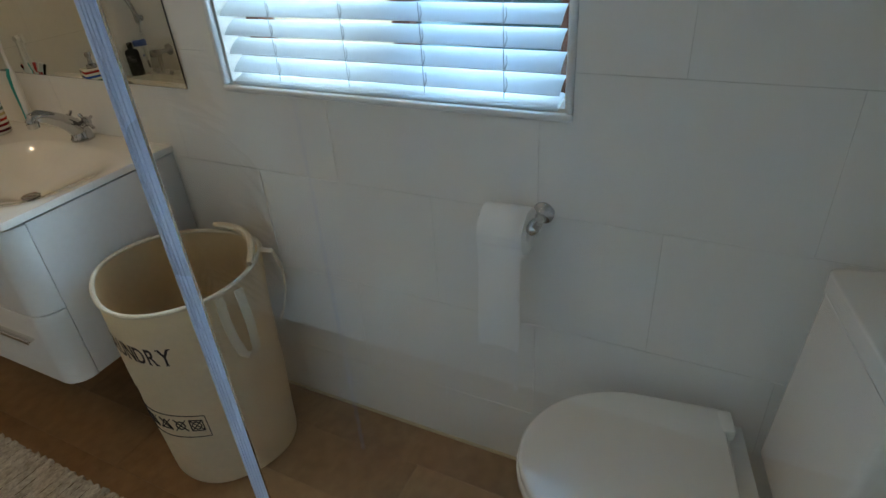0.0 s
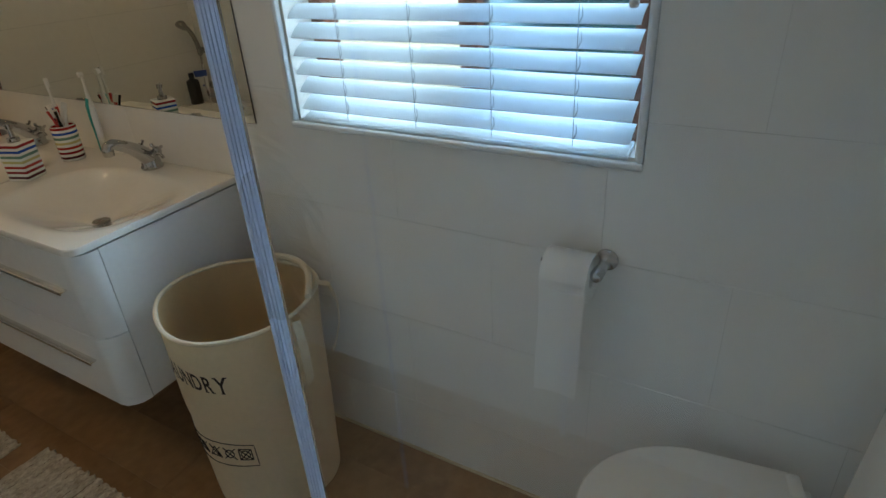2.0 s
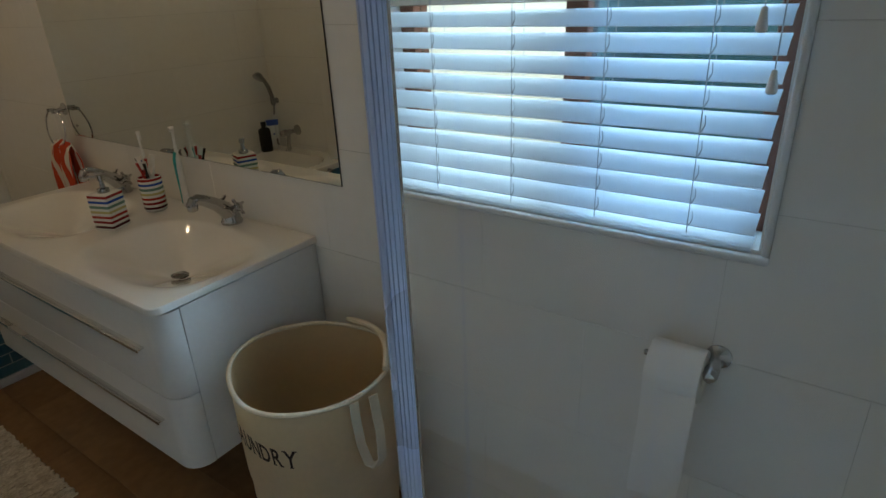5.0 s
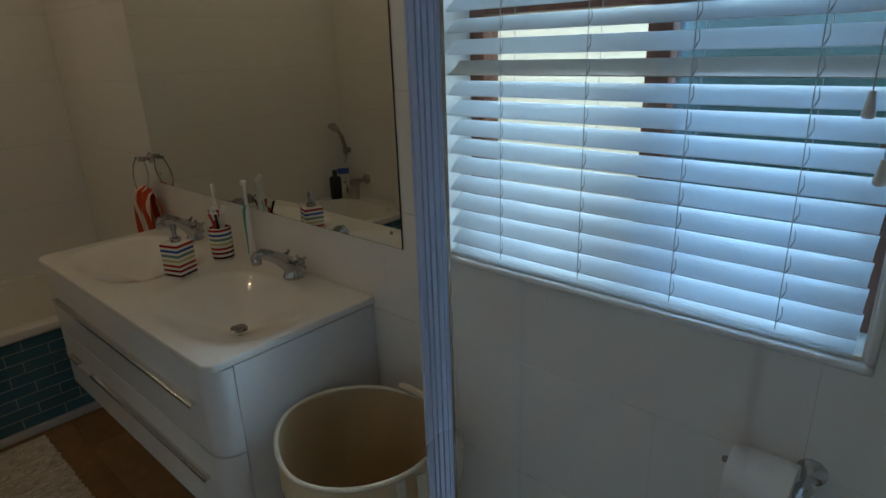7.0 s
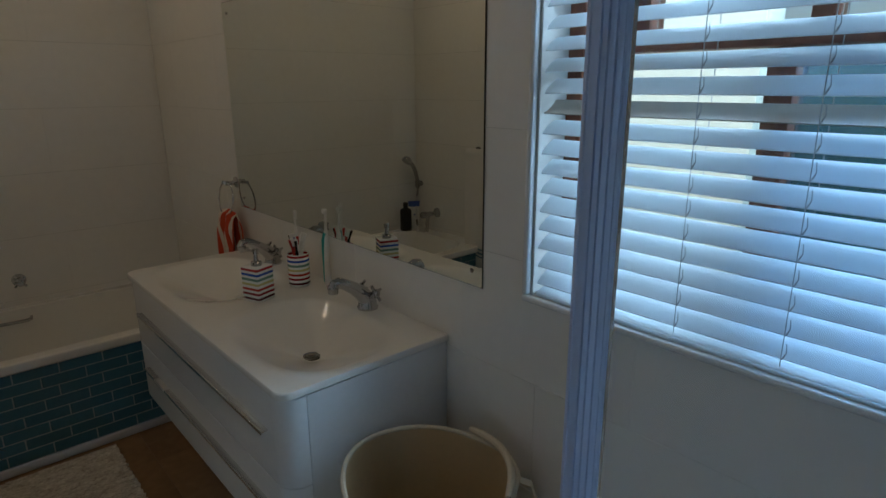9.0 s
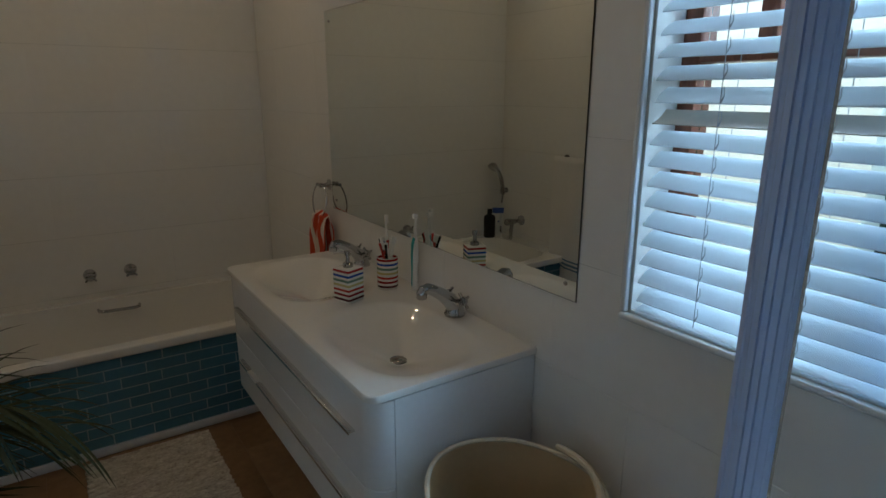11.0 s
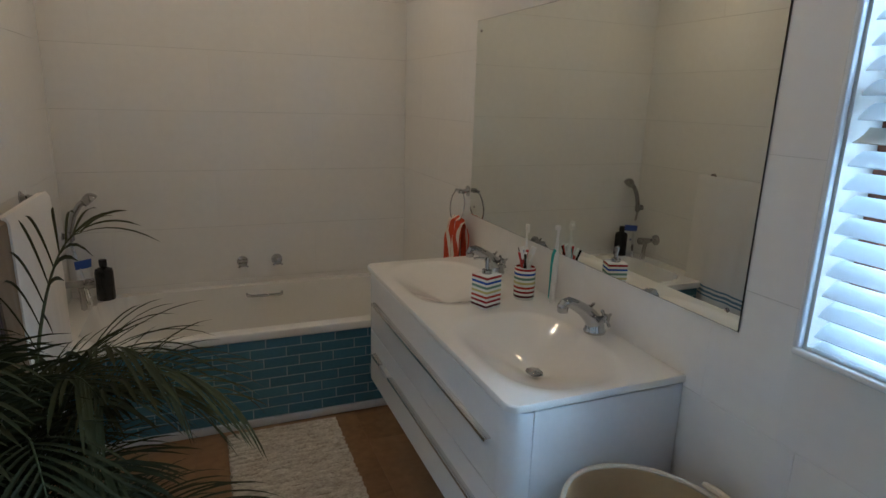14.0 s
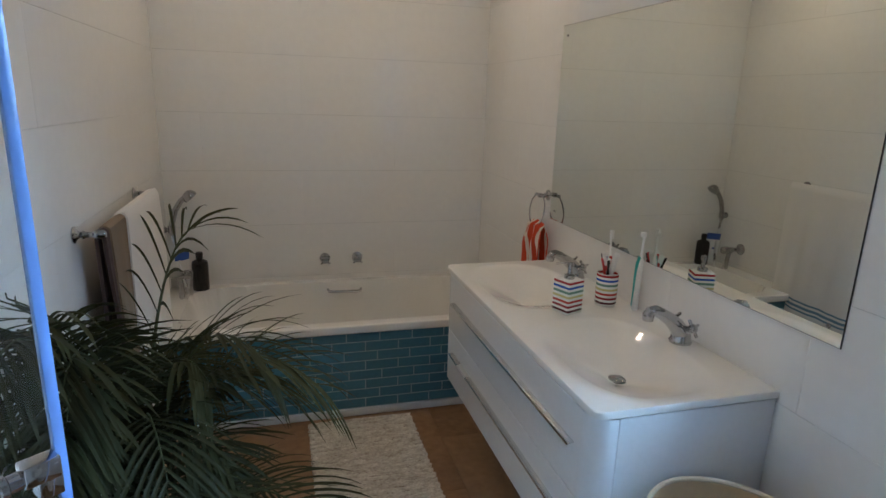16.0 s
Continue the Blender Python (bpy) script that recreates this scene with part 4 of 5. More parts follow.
lathe(bm, [(0, 0), (0.020, 0), (0.020, 0.005), (0.012, 0.012), (0.012, 0.03), (0, 0.032)], (0, 0, 0), 18, Euler((radians(-90), 0, 0)).to_matrix().to_4x4())
lathe(bm, [(0.012, -0.022), (0.018, -0.022), (0.019, 0.022), (0.013, 0.022)], (0, 0.036, 0), 18)
part("bracket", bm, M_CHROME, hs)
bm = B()
tube(bm, [(0, 0.034, -0.03), (0, 0.038, 0.03), (0, 0.058, 0.10), (0, 0.088, 0.15), (0.002, 0.115, 0.172)], [0.012, 0.0145, 0.015, 0.014, 0.014], 14)
lathe(bm, [(0.015, 0.034), (0.028, 0.025), (0.037, 0.005), (0.037, -0.007), (0.031, -0.009), (0, -0.009)], (0, 0, 0), 24, Matrix.Translation((0.004, 0.138, 0.172)) @ Euler((radians(42), 0, 0)).to_matrix().to_4x4())
part("handset", bm, M_CHROME, hs)
bm = B()
tube(bm, [(0, 0.034, -0.03), (0.004, 0.05, -0.12), (0.03, 0.075, -0.23), (0.07, 0.10, -0.32), (0.11, 0.105, -0.36), (0.15, 0.1, -0.33), (0.163, 0.09, -0.27), (0.165, 0.085, -0.21)], 0.008, 8)
part("hose", bm, M_STEELGREY, hs)

# bottles on the corner of the rim
bo = thing("shampoo_bottle", (-3.315, -0.160, RIM + 0.001), "black plastic shampoo bottle standing on the bath rim", "bottle")
bm = B()
lathe(bm, [(0, 0), (0.039, 0), (0.042, 0.004), (0.042, 0.14), (0.038, 0.156), (0.018, 0.167), (0.014, 0.169), (0.014, 0.172)], (0, 0, 0), 28)
part("body", bm, M_BLACK, bo)
bm = B()
lathe(bm, [(0.015, 0.172), (0.018, 0.173), (0.018, 0.203), (0.016, 0.206), (0, 0.207)], (0, 0, 0), 22)
part("cap", bm, M_BLACK, bo)
tu = thing("lotion_tube", pose(-3.325, -0.246, RIM + 0.001, 0, 0, -50), "white lotion tube with a blue top band on the bath rim", "tube")
bm = B()
for z0_, z1_, mat, nm in ((0.028, 0.165, M_WHITEPL, "body"), (0.165, 0.205, M_BLUE, "band")):
    prof = []
    for k in range(7):
        z = z0_ + (z1_ - z0_) * k / 6
        s = (z - 0.028) / 0.177
        prof.append((0.031 + 0.012 * s, z, max(0.12, 1 - 0.9 * s ** 1.3)))
    b = B()
    rings = [[b.verts.new((r * math.cos(a), r * sq * 0.75 * math.sin(a), z)) for a in (2 * math.pi * i / 24 for i in range(24))] for r, z, sq in prof]
    for p, q in zip(rings, rings[1:]):
        for i in range(24):
            b.faces.new((p[i], p[(i + 1) % 24], q[(i + 1) % 24], q[i]))
    b.faces.new(rings[0][::-1])
    b.faces.new(rings[-1])
    part(nm, b, mat, tu)
b = B()
lathe(b, [(0, 0), (0.024, 0), (0.026, 0.003), (0.026, 0.026), (0, 0.027)], (0, 0, 0), 22)
part("cap", b, M_WHITEPL, tu)
bm = B()
box(bm, -0.002, 0.024, 0.0185, 0.0205, 0.10, 0.112, 0.0008)
part("label_bar", bm, M_BLUE, tu, "blue printed bar")

# towel rail and towels
rail = thing("towel_rail", (-2.35, LY, 1.085), "chrome towel rail on the tiled wall", "towel rail")
for s in (-1, 1):
    bm = B()
    lathe(bm, [(0, 0), (0.025, 0), (0.025, 0.004), (0.014, 0.010), (0.009, 0.018), (0.013, 0.026), (0.009, 0.034), (0.009, 0.052), (0.014, 0.058), (0.014, 0.078), (0.008, 0.086), (0, 0.088)], (s * 0.385, 0, 0), 20, Matrix.Translation((s * 0.385, 0, 0)) @ Euler((radians(-90), 0, 0)).to_matrix().to_4x4() @ Matrix.Translation((-s * 0.385, 0, 0)))
    part("mount", bm, M_CHROME, rail)
bm = B()
tube(bm, [(-0.385, 0.068, 0), (0.385, 0.068, 0)], 0.008, 12)
part("bar", bm, M_CHROME, rail)
def hung(name, xa, xb, drop_f, drop_b, mat, label, thick=0.006, seed=1.0, gap=0.014, lift=0.0):
    t = thing(name, ((xa + xb) / 2, LY + 0.068, 1.085), label, "towel")
    w = xb - xa
    def f(u, v):
        s = v * (drop_f + drop_b)
        x = (u - 0.5) * w * (1 + 0.02 * math.sin(seed * 3 + v * 6)) + 0.006 * math.sin(v * 9 + seed)
        wave = 0.007 * math.sin(u * w * 26 + seed * 2) + 0.003 * math.sin(u * w * 61 + v * 5)
        rr = gap + lift
        if s < drop_b - rr:
            return (x, -rr + wave * 0.5, s - drop_b)
        if s > drop_b + rr:
            d = s - drop_b
            k = min(1, d * 3)
            return (x, rr + 0.012 * k + wave * k, -(d - rr) + 0.004 * math.sin(u * 5 + seed))
        t_ = (s - drop_b) / rr * math.pi / 2
        return (x, rr * math.sin(t_), rr * math.cos(t_) * 0.9)
    cloth(f, 40, 90, thick, mat, "towel_cloth", t)
    return t, f, drop_f + drop_b
t, f, ln = hung("bath_towel", -2.755, -2.215, 0.80, 0.55, M_TOWELWHITE, "white bath towel with blue bottom stripes on the rail", 0.008, 1.3)
for k, (d0, d1) in enumerate(((0.100, 0.110), (0.122, 0.136), (0.150, 0.160))):
    def band(u, v, d0=d0, d1=d1):
        x, y, z = f(u, 1 - (d0 + (d1 - d0) * v) / ln)
        return (x, y + 0.0105, z)
    cloth(band, 40, 2, 0.0012, M_STRIPEBLUE, "stripe", t)
hung("hand_towel", -2.205, -2.015, 0.62, 0.45, M_TOWELBROWN, "taupe brown towel folded over the rail", 0.010, 2.2, 0.018)
# separate dark cloth standing in for the shaded side of the taupe towel's fold
hung("hand_towel", -2.008, -1.968, 0.55, 0.5, M_TOWELSHADE, "shaded fold side of the taupe towel, as a dark strip", 0.010, 3.1, 0.016)

# rugs
def rug(xa, xb, ya_, yb_, label, seed):
    rnd = random.Random(seed)
    t = thing("bath_rug", ((xa + xb) / 2, (ya_ + yb_) / 2, 0.0), label, "rug", "woven bath rugs")
    lx, ly = xb - xa, yb_ - ya_
    b = B()
    n_r, n_k = int(lx / 0.030), int(ly / 0.011)
    rows = []
    for i in range(n_r * 6 + 1):
        x = -lx / 2 + lx * i / (n_r * 6)
        ph = (i % 6) / 6
        dips, lift = [], 0.0
        for j in range(n_k + 1):
            if j % 3 == 0:
                lift = rnd.choice((-0.008, -0.005, 0.001, 0.004))
            dips.append(lift)
        row = []
        for j in range(n_k + 1):
            y = -ly / 2 + ly * j / n_k
            ridge = math.sin(math.pi * ph)
            h = 0.0065 + dips[j] * (ph == 0) + 0.009 * ridge * (0.75 + 0.5 * rnd.random()) + rnd.uniform(-0.0015, 0.0015)
            edge_ = 0.004 * math.sin(i * 0.9) if j in (0, n_k) else 0
            row.append(b.verts.new((x + rnd.uniform(-0.002, 0.002), y + edge_ + rnd.uniform(-0.003, 0.003), h)))
        rows.append(row)
    for p, q in zip(rows, rows[1:]):
        for j in range(n_k):
            b.faces.new((p[j], p[j + 1], q[j + 1], q[j]))
    e = bmesh.ops.extrude_edge_only(b, edges=[e for e in b.edges if e.is_boundary])
    for gq in e["geom"]:
        if isinstance(gq, bmesh.types.BMVert):
            gq.co.z = 0.0005
    part("weave", b, M_RUG, t)
    b = B()
    box(b, -lx / 2 + 0.006, lx / 2 - 0.006, -ly / 2 + 0.008, ly / 2 - 0.008, 0.001, 0.0062)
    part("weft", b, M_WEFT, t, "taupe woven ground of the rug")
rug(-2.605, -1.755, 0.355, 0.835, "cream chenille bath rug with knotted ridges beside the bath", 3)
rug(-1.655, -0.80, 0.385, 0.868, "cream chenille bath rug with knotted ridges beside the vanity", 5)

# ---- palm ----
PX, PY = -1.62, -0.16
palm = thing("potted_palm", (PX, PY, 0), "bushy green areca palm in a grey pot", "plant")
bm = B()
lathe(bm, [(0, 0), (0.11, 0), (0.12, 0.01), (0.145, 0.25), (0.15, 0.26), (0.14, 0.262), (0.134, 0.25), (0.13, 0.22), (0, 0.22)], (0, 0, 0), 32)
part("pot", bm, M_POT, palm)
bm = B()
lathe(bm, [(0, 0.006), (0.06, 0.004), (0.132, 0)], (0, 0, 0.224), 24)
part("soil", bm, M_SOIL, palm)
rnd = random.Random(11)
def frond(az, out_, high, droop, leaf, dark=False, twist=0.0, base=(0, 0), n_l=20):
    """One arching frond: a curved rib with leaflets in two rows."""
    d, s = Vector((math.cos(az), math.sin(az), 0)), Vector((-math.sin(az), math.cos(az), 0))
    rib = []
    for k in range(21):
        u = k / 20
        rr = 0.94 * out_ * (u ** 1.35)
        zz = 0.225 + high * (1 - (1 - u) ** 1.8) - droop * max(0, u - 0.5) ** 2 * 4 * 0.55
        c = Vector((base[0], base[1], 0)) + d * rr + s * (twist * u * u) + Vector((0, 0, zz))
        c.y = max(c.y, LY + 0.026 - PY)
        rib.append(c)
    b = B()
    tube(b, rib, [0.007 - 0.0057 * k / 20 for k in range(21)], 6)
    part("frond_stem", b, M_STEM, palm)
    b = B()
    for k in range(n_l):
        u = 0.36 + 0.64 * k / (n_l - 1)
        i = min(19, int(u * 20))
        p = rib[i].lerp(rib[i + 1], u * 20 - i)
        dirn = (rib[i + 1] - rib[i]).normalized()
        side = dirn.cross(Vector((0, 0, 1)))
        side = side.normalized() if side.length > 0.05 else s
        up = side.cross(dirn).normalized()
        ln_ = leaf * (0.55 + 0.75 * math.sin(math.pi * min(1, (u - 0.3) / 0.75) ** 0.8)) * rnd.uniform(0.85, 1.12)
        for sg in (-1, 1):
            fwd = 0.55 + 0.55 * (u - 0.36) / 0.64 + rnd.uniform(-0.1, 0.1)
            ld = (side * sg * 0.85 + dirn * fwd + up * 0.28).normalized()
            w = 0.0054 * rnd.uniform(0.85, 1.2)
            sag = ln_ * rnd.uniform(0.28, 0.55)
            last = None
            for m_ in range(7):
                q = m_ / 6
                c = p + ld * ln_ * q + Vector((0, 0, -sag * q * q))
                c.y = max(c.y, LY + 0.022 - PY)
                wd = w * (0.35 + 1.4 * q) * (1 - q) ** 0.55 * 1.35 if q < 1 else 0.0004
                across = ld.cross(up).normalized()
                pair = (b.verts.new(c - across * wd + up * wd * 0.35), b.verts.new(c), b.verts.new(c + across * wd + up * wd * 0.35))
                if last:
                    b.faces.new((last[0], last[1], pair[1], pair[0]))
                    b.faces.new((last[1], last[2], pair[2], pair[1]))
                last = pair
    part("leaf_blade", b, M_LEAFB if dark else M_LEAF, palm)
# azimuth, reach, height, droop, leaflet length, leaflets a side
SPEC = [
    (80, 0.54, 0.74, 0.34, 0.22, 22), (70, 0.40, 0.80, 0.30, 0.22, 20), (97, 0.20, 0.94, 0.02, 0.25, 11), (52, 0.68, 0.42, 0.36, 0.22, 22),
    (64, 0.66, 0.36, 0.34, 0.22, 22), (100, 0.40, 0.62, 0.34, 0.21, 20), (122, 0.38, 0.58, 0.30, 0.21, 18), (150, 0.34, 0.60, 0.26, 0.20, 18),
    (180, 0.26, 0.60, 0.20, 0.18, 16), (205, 0.22, 0.56, 0.14, 0.15, 14), (-70, 0.16, 0.56, 0.08, 0.14, 14), (-35, 0.22, 0.60, 0.16, 0.17, 16),
    (-10, 0.38, 0.74, 0.30, 0.20, 18), (12, 0.44, 0.66, 0.34, 0.20, 20), (30, 0.46, 0.46, 0.34, 0.20, 20), (0, 0.34, 0.40, 0.28, 0.19, 18),
    (45, 0.30, 0.52, 0.26, 0.19, 18), (85, 0.22, 0.66, 0.16, 0.20, 18), (130, 0.18, 0.46, 0.18, 0.18, 16), (20, 0.20, 0.50, 0.18, 0.18, 16),
    (75, 0.44, 0.22, 0.22, 0.20, 18), (110, 0.34, 0.30, 0.26, 0.19, 18), (35, 0.40, 0.26, 0.24, 0.20, 18), (-20, 0.30, 0.52, 0.26, 0.18, 16),
    (-28, 0.40, 0.46, 0.30, 0.18, 16), (-40, 0.36, 0.34, 0.24, 0.18, 16), (-14, 0.46, 0.34, 0.26, 0.19, 16), (-80, 0.15, 0.5, 0.1, 0.13, 12), (235, 0.16, 0.50, 0.1, 0.13, 12), (-50, 0.26, 0.52, 0.2, 0.16, 14),
    (-12, 0.52, 0.24, 0.20, 0.19, 20), (-26, 0.46, 0.28, 0.22, 0.18, 20), (-4, 0.50, 0.42, 0.30, 0.20, 22), (-34, 0.42, 0.58, 0.26, 0.17, 20), (-18, 0.50, 0.56, 0.30, 0.18, 22), (-60, 0.22, 0.44, 0.14, 0.14, 16), (-24, 0.34, 0.56, 0.26, 0.18, 20), (8, 0.30, 0.58, 0.24, 0.20, 20), (60, 0.30, 0.72, 0.24, 0.21, 20), (15, 0.52, 0.30, 0.26, 0.2, 20), (-2, 0.44, 0.80, 0.24, 0.22, 22), (-14, 0.40, 0.64, 0.24, 0.20, 22), (-5, 0.56, 0.62, 0.30, 0.20, 22), (-22, 0.36, 0.50, 0.2, 0.17, 22), (-30, 0.30, 0.36, 0.2, 0.17, 22), (-38, 0.26, 0.54, 0.16, 0.15, 22), (-15, 0.32, 0.20, 0.14, 0.17, 20), (40, 0.25, 0.34, 0.2, 0.18, 20), (65, 0.28, 0.48, 0.2, 0.19, 20),
    (-6, 0.44, 0.92, 0.26, 0.22, 22), (-14, 0.36, 0.90, 0.22, 0.21, 22), (-20, 0.28, 0.82, 0.18, 0.19, 20), (2, 0.38, 0.86, 0.26, 0.22, 22), (-16, 0.44, 0.60, 0.28, 0.19, 20)]
for k, (az, o, hgt, dr, lf, nl) in enumerate(SPEC):
    frond(radians(az + rnd.uniform(-4, 4)), o, hgt, dr, lf, k % 3 == 1, rnd.uniform(-0.05, 0.05), (rnd.uniform(-0.05, 0.05), rnd.uniform(-0.05, 0.05)), nl)

# ---- shower screen ----
SX, SY = -0.179, 0.6915
scr = thing("shower_screen", (0, 0, 0), "clear glass shower screen with a fluted aluminium post", "shower screen")
bm = B()
w, dp = 0.0125, 0.003
outl = []
for fx, fy in ((0, 0), (0.13, -0.0004), (0.16, 0.0012), (0.27, 0.0012), (0.30, -0.0006), (0.44, -0.0008), (0.455, 0.0018), (0.49, 0.0018), (0.505, -0.0008), (0.61, -0.0008),
               (0.625, 0.0018), (0.655, 0.0018), (0.67, -0.0006), (0.775, -0.0006), (0.79, 0.0018), (0.82, 0.0018), (0.835, -0.0004), (0.92, -0.0002), (0.935, 0.0012), (0.955, 0.0012), (0.97, 0), (1, 0)):
    outl.append((SX - w + 2 * w * fx, SY - dp + 0.55 * fy - 0.0034 * (1 - (2 * fx - 1) ** 2)))          # fluted face towards the shower
outl += [(SX + w + 0.001, SY - dp * 0.4), (SX + w - 0.0008, SY - dp * 0.2), (SX + w - 0.0008, SY + dp * 0.2), (SX + w + 0.001, SY + dp * 0.4), (SX + w, SY + dp), (SX - w, SY + dp), (SX - w - 0.001, SY + dp * 0.4), (SX - w + 0.0008, SY + dp * 0.2), (SX - w + 0.0008, SY - dp * 0.2), (SX - w - 0.001, SY - dp * 0.4)]
prism(bm, outl, 0.0, 2.0)
part("post", bm, M_ALUPOST, scr, "fluted aluminium post")
bm = B()
box(bm, SX + w + 0.0015, RX - 0.014, SY - 0.003, SY + 0.003, 0.012, 1.99)
gp = part("glass_panel", bm, M_GLASS, scr, "clear glass panel", smooth=False)
gp.visible_shadow = False
bm = B()
box(bm, RX - 0.0135, RX - 0.001, SY - 0.012, SY + 0.012, 0.0, 2.0, 0.002)
part("wall_channel", bm, M_ALU, scr)
bm = B()
box(bm, SX + w + 0.002, RX - 0.014, SY - 0.010, SY + 0.010, 0.0, 0.011, 0.002)
part("bottom_channel", bm, M_ALU, scr)

EX, EY = -0.510, 0.103
dr_len = math.hypot(EX + 0.185, EY + 0.30)
dth = math.degrees(math.atan2(EY + 0.30, EX + 0.185))
sd = thing("shower_door", pose(-0.185, -0.30, 0, 0, 0, dth), "open frameless glass shower door with a blue edge seal", "shower door")
bm = B()
box(bm, 0.01, dr_len - 0.004, -0.003, 0.003, 0.015, 1.98)
gp = part("glass_panel", bm, M_GLASS, sd, "clear glass panel", smooth=False)
gp.visible_shadow = False
bm = B()
box(bm, dr_len - 0.005, dr_len + 0.003, -0.0048, 0.0048, 0.015, 1.98, 0.0015)
part("edge_seal", bm, M_GLASSEDGE, sd, "blue translucent edge seal")
bm = B()
zc = 1.243
box(bm, dr_len - 0.022, dr_len - 0.0065, -0.020, -0.0055, zc - 0.018, zc + 0.011, 0.0015)
box(bm, dr_len - 0.030, dr_len - 0.0075, -0.0215, -0.0065, zc - 0.004, zc + 0.012, 0.0015)
part("clamp", bm, M_CHROME, sd, "chrome clamp")
bm = B()
tube(bm, [(dr_len - 0.028, -0.014, zc + 0.002), (dr_len - 0.06, -0.016, zc + 0.002), (dr_len - 0.20, -0.016, zc + 0.002)], 0.0065, 14)
lathe(bm, [(0.0068, 0), (0.0082, 0.001), (0.0082, 0.005), (0.0068, 0.006)], (0, 0, 0), 16, Matrix.Translation((dr_len - 0.044, -0.0152, zc + 0.002)) @ Euler((0, radians(90), 0)).to_matrix().to_4x4())
part("pull_bar", bm, M_CHROME, sd, "chrome pull bar")
bm = B()
tube(bm, [(0, 0, 0.0), (0, 0, 1.98)], 0.011, 14)
part("hinge_post", bm, M_ALU, sd)

# hedge outside
hedge = tagged(new("hedge"), "green garden hedge beyond the window", "hedge", kind="stuff")
b = B()
rnd = random.Random(21)
for k in range(5000):
    c = Vector((rnd.uniform(-2.2, 2.6), 3.6 + 0.45 * rnd.random() ** 2, rnd.uniform(-0.2, 1.2 + 0.45 * rnd.random() ** 2)))
    dv = Vector((rnd.gauss(0, 1), rnd.gauss(-0.6, 0.7), rnd.gauss(0.3, 0.8))).normalized()
    sv = dv.orthogonal().normalized()
    L, W_ = rnd.uniform(0.05, 0.11), rnd.uniform(0.02, 0.04)
    b.faces.new([b.verts.new(c + q) for q in (-dv * L * 0.5, sv * W_, dv * L, -sv * W_)])
part("hedge_leaves", b, M_HEDGE, hedge, smooth=False)
b = B()
box(b, -2.2, 2.6, 4.06, 4.5, -0.25, 1.15, 0.05)
part("hedge_core", b, M_LEAFB, hedge)


# ---- tiles, planks and bricks ----
piece_data = {}


def piece(name, w, h, depth, bevel, mat):
    """Shared block: w by h in the local xz plane, face towards -y, edges eased."""
    key = (name, round(w, 3), round(h, 3), mat.name)
    if key not in piece_data:
        b = B()
        back = [b.verts.new((x, depth, z)) for x, z in ((0, 0), (w, 0), (w, h), (0, h))]
        mid = [b.verts.new((x, bevel, z)) for x, z in ((0, 0), (w, 0), (w, h), (0, h))]
        fr = [b.verts.new((x, 0, z)) for x, z in ((bevel, bevel), (w - bevel, bevel), (w - bevel, h - bevel), (bevel, h - bevel))]
        for p, q in ((back, mid), (mid, fr)):
            for i in range(4):
                b.faces.new((p[i], p[(i + 1) % 4], q[(i + 1) % 4], q[i]))
        b.faces.new(fr)
        piece_data[key] = mesh_of(name, b, mat, smooth=False)
    return piece_data[key]


def lay(name, parent, m, rect, cut, joint, mat, depth=0.006, bevel=0.0012, seam=None):
    """A piece in a wall's own plane (u along, v up) at m, less the opening cut."""
    u0, u1, v0, v1 = rect
    rects = [rect]
    if cut and u0 < cut[1] and u1 > cut[0] and v0 < cut[3] and v1 > cut[2]:
        c0, c1, d0, d1 = max(u0, cut[0]), min(u1, cut[1]), max(v0, cut[2]), min(v1, cut[3])
        rects = [r for r in ((u0, c0, v0, v1), (c1, u1, v0, v1), (c0, c1, v0, d0), (c0, c1, d1, v1)) if r[1] - r[0] > 0.012 and r[3] - r[2] > 0.012]
    for a0, a1, b0, b1 in rects:
        su = (joint if seam is None else seam) / 2
        g0, g1 = su * (a0 == u0), su * (a1 == u1)
        h0, h1 = joint / 2 * (b0 == v0), joint / 2 * (b1 == v1)
        whole = len(rects) == 1
        ob = new(name, piece(name, a1 - a0 - g0 - g1, b1 - b0 - h0 - h1, depth, bevel if whole else 0.0002, mat))
        ob.parent = parent
        ob.matrix_basis = m @ Matrix.Translation((a0 + g0, random.uniform(-0.0003, 0.0003) if whole else 0, b0 + h0))


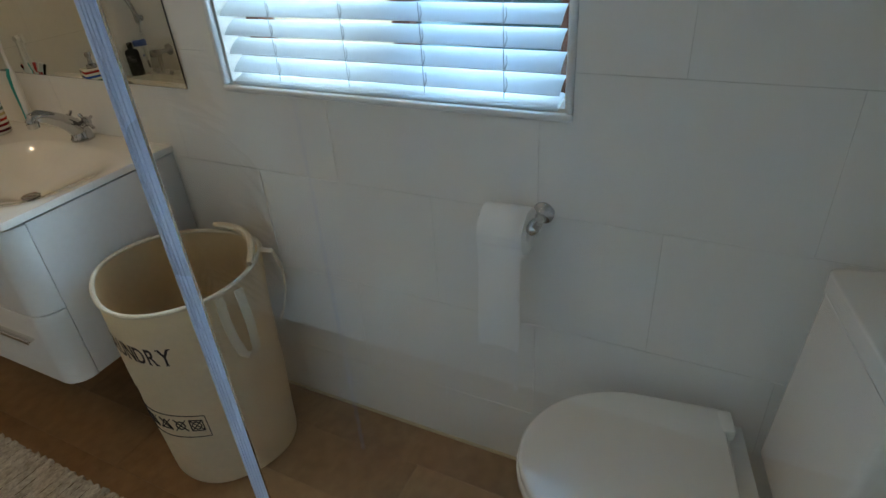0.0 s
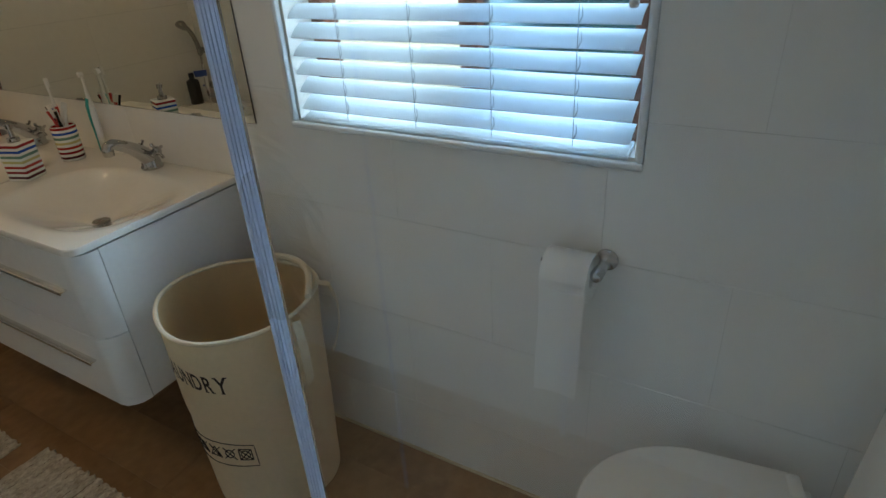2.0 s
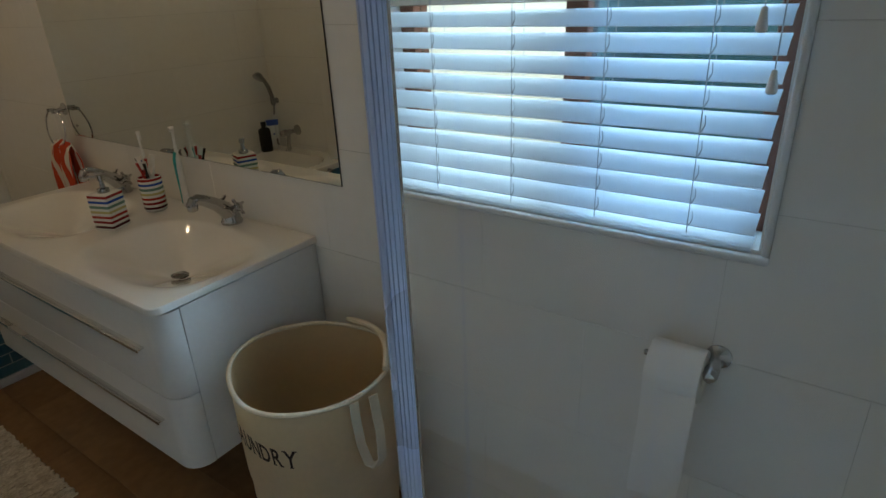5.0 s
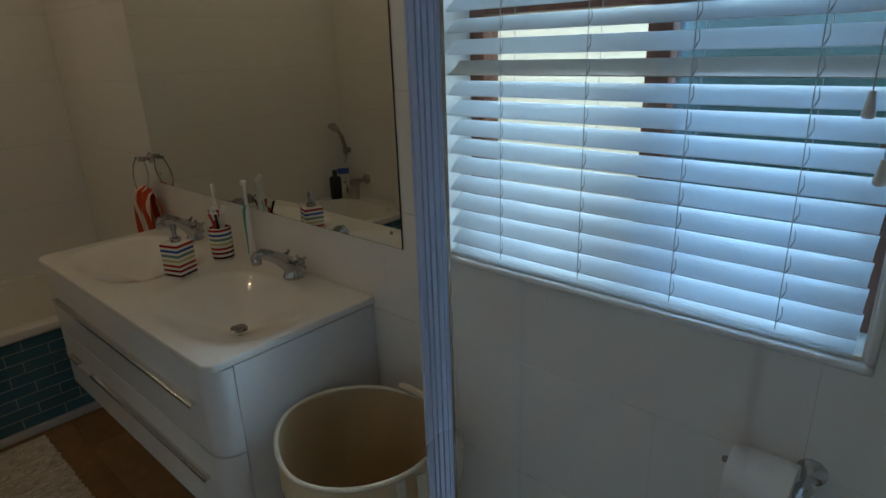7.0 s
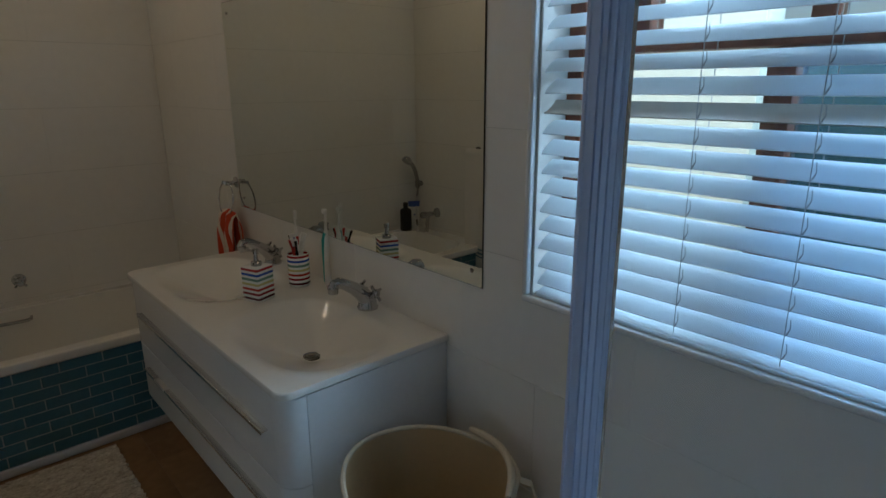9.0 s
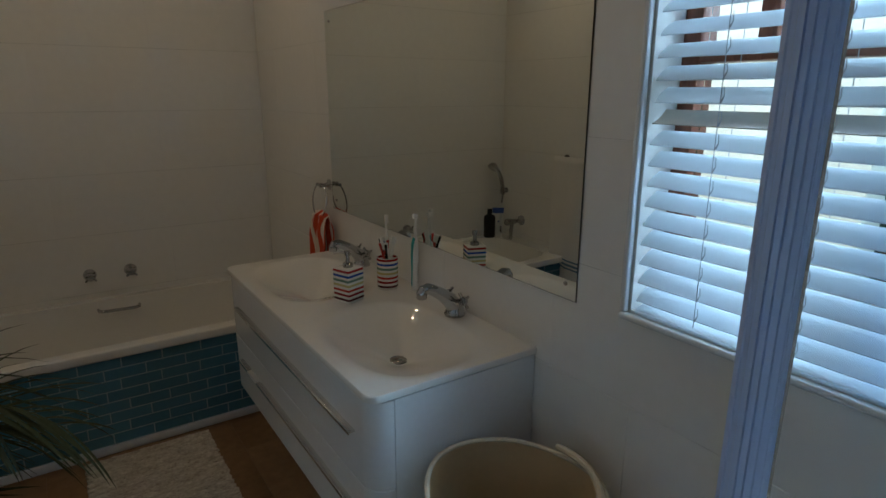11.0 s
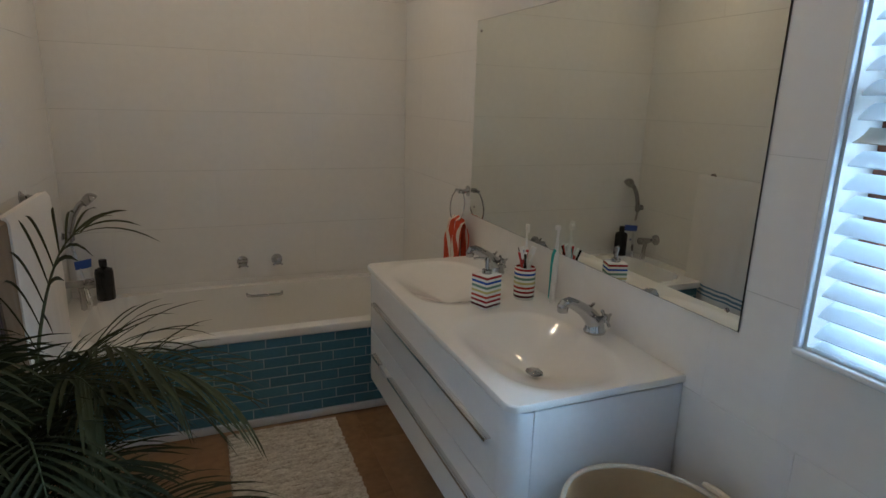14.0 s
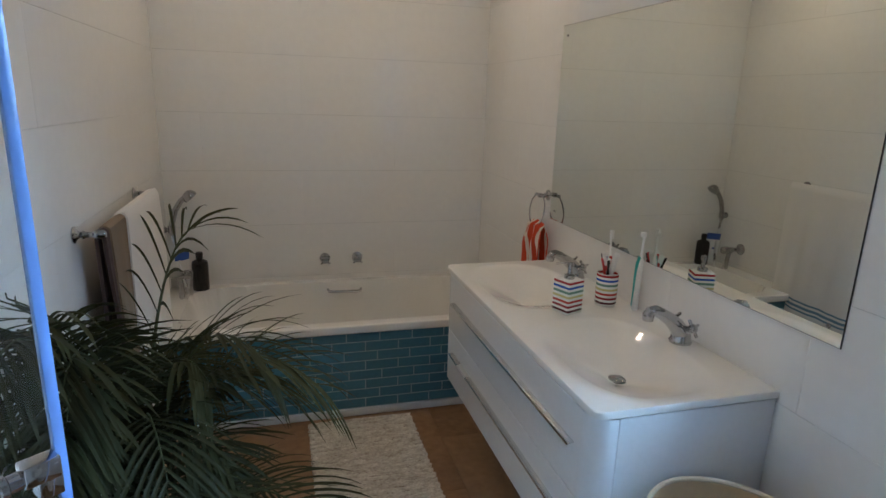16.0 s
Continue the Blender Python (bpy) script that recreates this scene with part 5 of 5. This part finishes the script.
def tile_wall(parent, m, u0, u1, width, first, cut=None, joint=0.0012, seam=0.0009):
    rows = [(0.0, 0.2)] + [(0.2 + 0.3 * k, 0.5 + 0.3 * k) for k in range(7)] + [(2.3, CEIL)]
    for k, (v0, v1) in enumerate(rows):
        off = first + (width / 2 if k % 2 else 0)
        u = u0 + ((off - u0) % width) - width
        while u < u1:
            a, b = max(u, u0), min(u + width, u1)
            if b - a > 0.015:
                lay("tile", parent, m, (a, b, v0, v1), cut, joint, M_TILE, 0.006, 0.0005 if seam > 0.0005 else 0.0003, seam)
            u += width


tile_wall(wall_window, pose(0, WY, 0), BX, RX, 0.508, 0.21, (WIN[0] - 0.012, WIN[1] + 0.012, WIN[2] - 0.012, WIN[3] + 0.012))
tile_wall(wall_bath, pose(BX, 0, 0, 0, 0, 90), LY, WY, 1.016, 0.9, joint=0.0017, seam=0.0002)
tile_wall(wall_towel, pose(0, LY, 0, 0, 0, 180), -RX, -BX, 1.016, 1.30, joint=0.0017, seam=0.0002)
tile_wall(wall_toilet, pose(RX, 0, 0, 0, 0, -90), -WY, -LY, 0.508, -0.4)

# plank floor: boards along x
yy, k = LY, 0
while yy < WY:
    y1_ = min(yy + 0.18, WY)
    xx = BX - (0.37 * k) % 1.2
    while xx < RX:
        a, b_ = max(xx, BX), min(xx + 1.2, RX)
        if b_ - a > 0.03 and y1_ - yy > 0.02:
            ob = new("plank", piece("plank", b_ - a - 0.0007, y1_ - yy - 0.0007, 0.005, 0.0004, M_FLOOR))
            ob.parent = floor
            ob.matrix_basis = Matrix.Translation((a, yy, 0)) @ Matrix.Rotation(radians(-90), 4, "X")
        xx += 1.2
    yy += 0.18
    k += 1

# teal brick tiles on the bath panel
z, k = 0.037, 0
RH, RW = 0.0488, 0.158
while z < RIM - 0.06:
    y = LY + 0.002 - (0.5 + 0.07 * (k % 3)) * RW * (k % 2)
    while y < WY:
        a, b_ = max(y, LY + 0.002), min(y + RW, WY - 0.002)
        if b_ - a > 0.015:
            lay("brick", bath_panel, pose(FX, 0, 0, 0, 0, 90), (a, b_, z, min(z + RH, RIM - 0.042)), None, 0.0045, M_TEAL, 0.006, 0.0014)
        y += RW
    z += RH
    k += 1
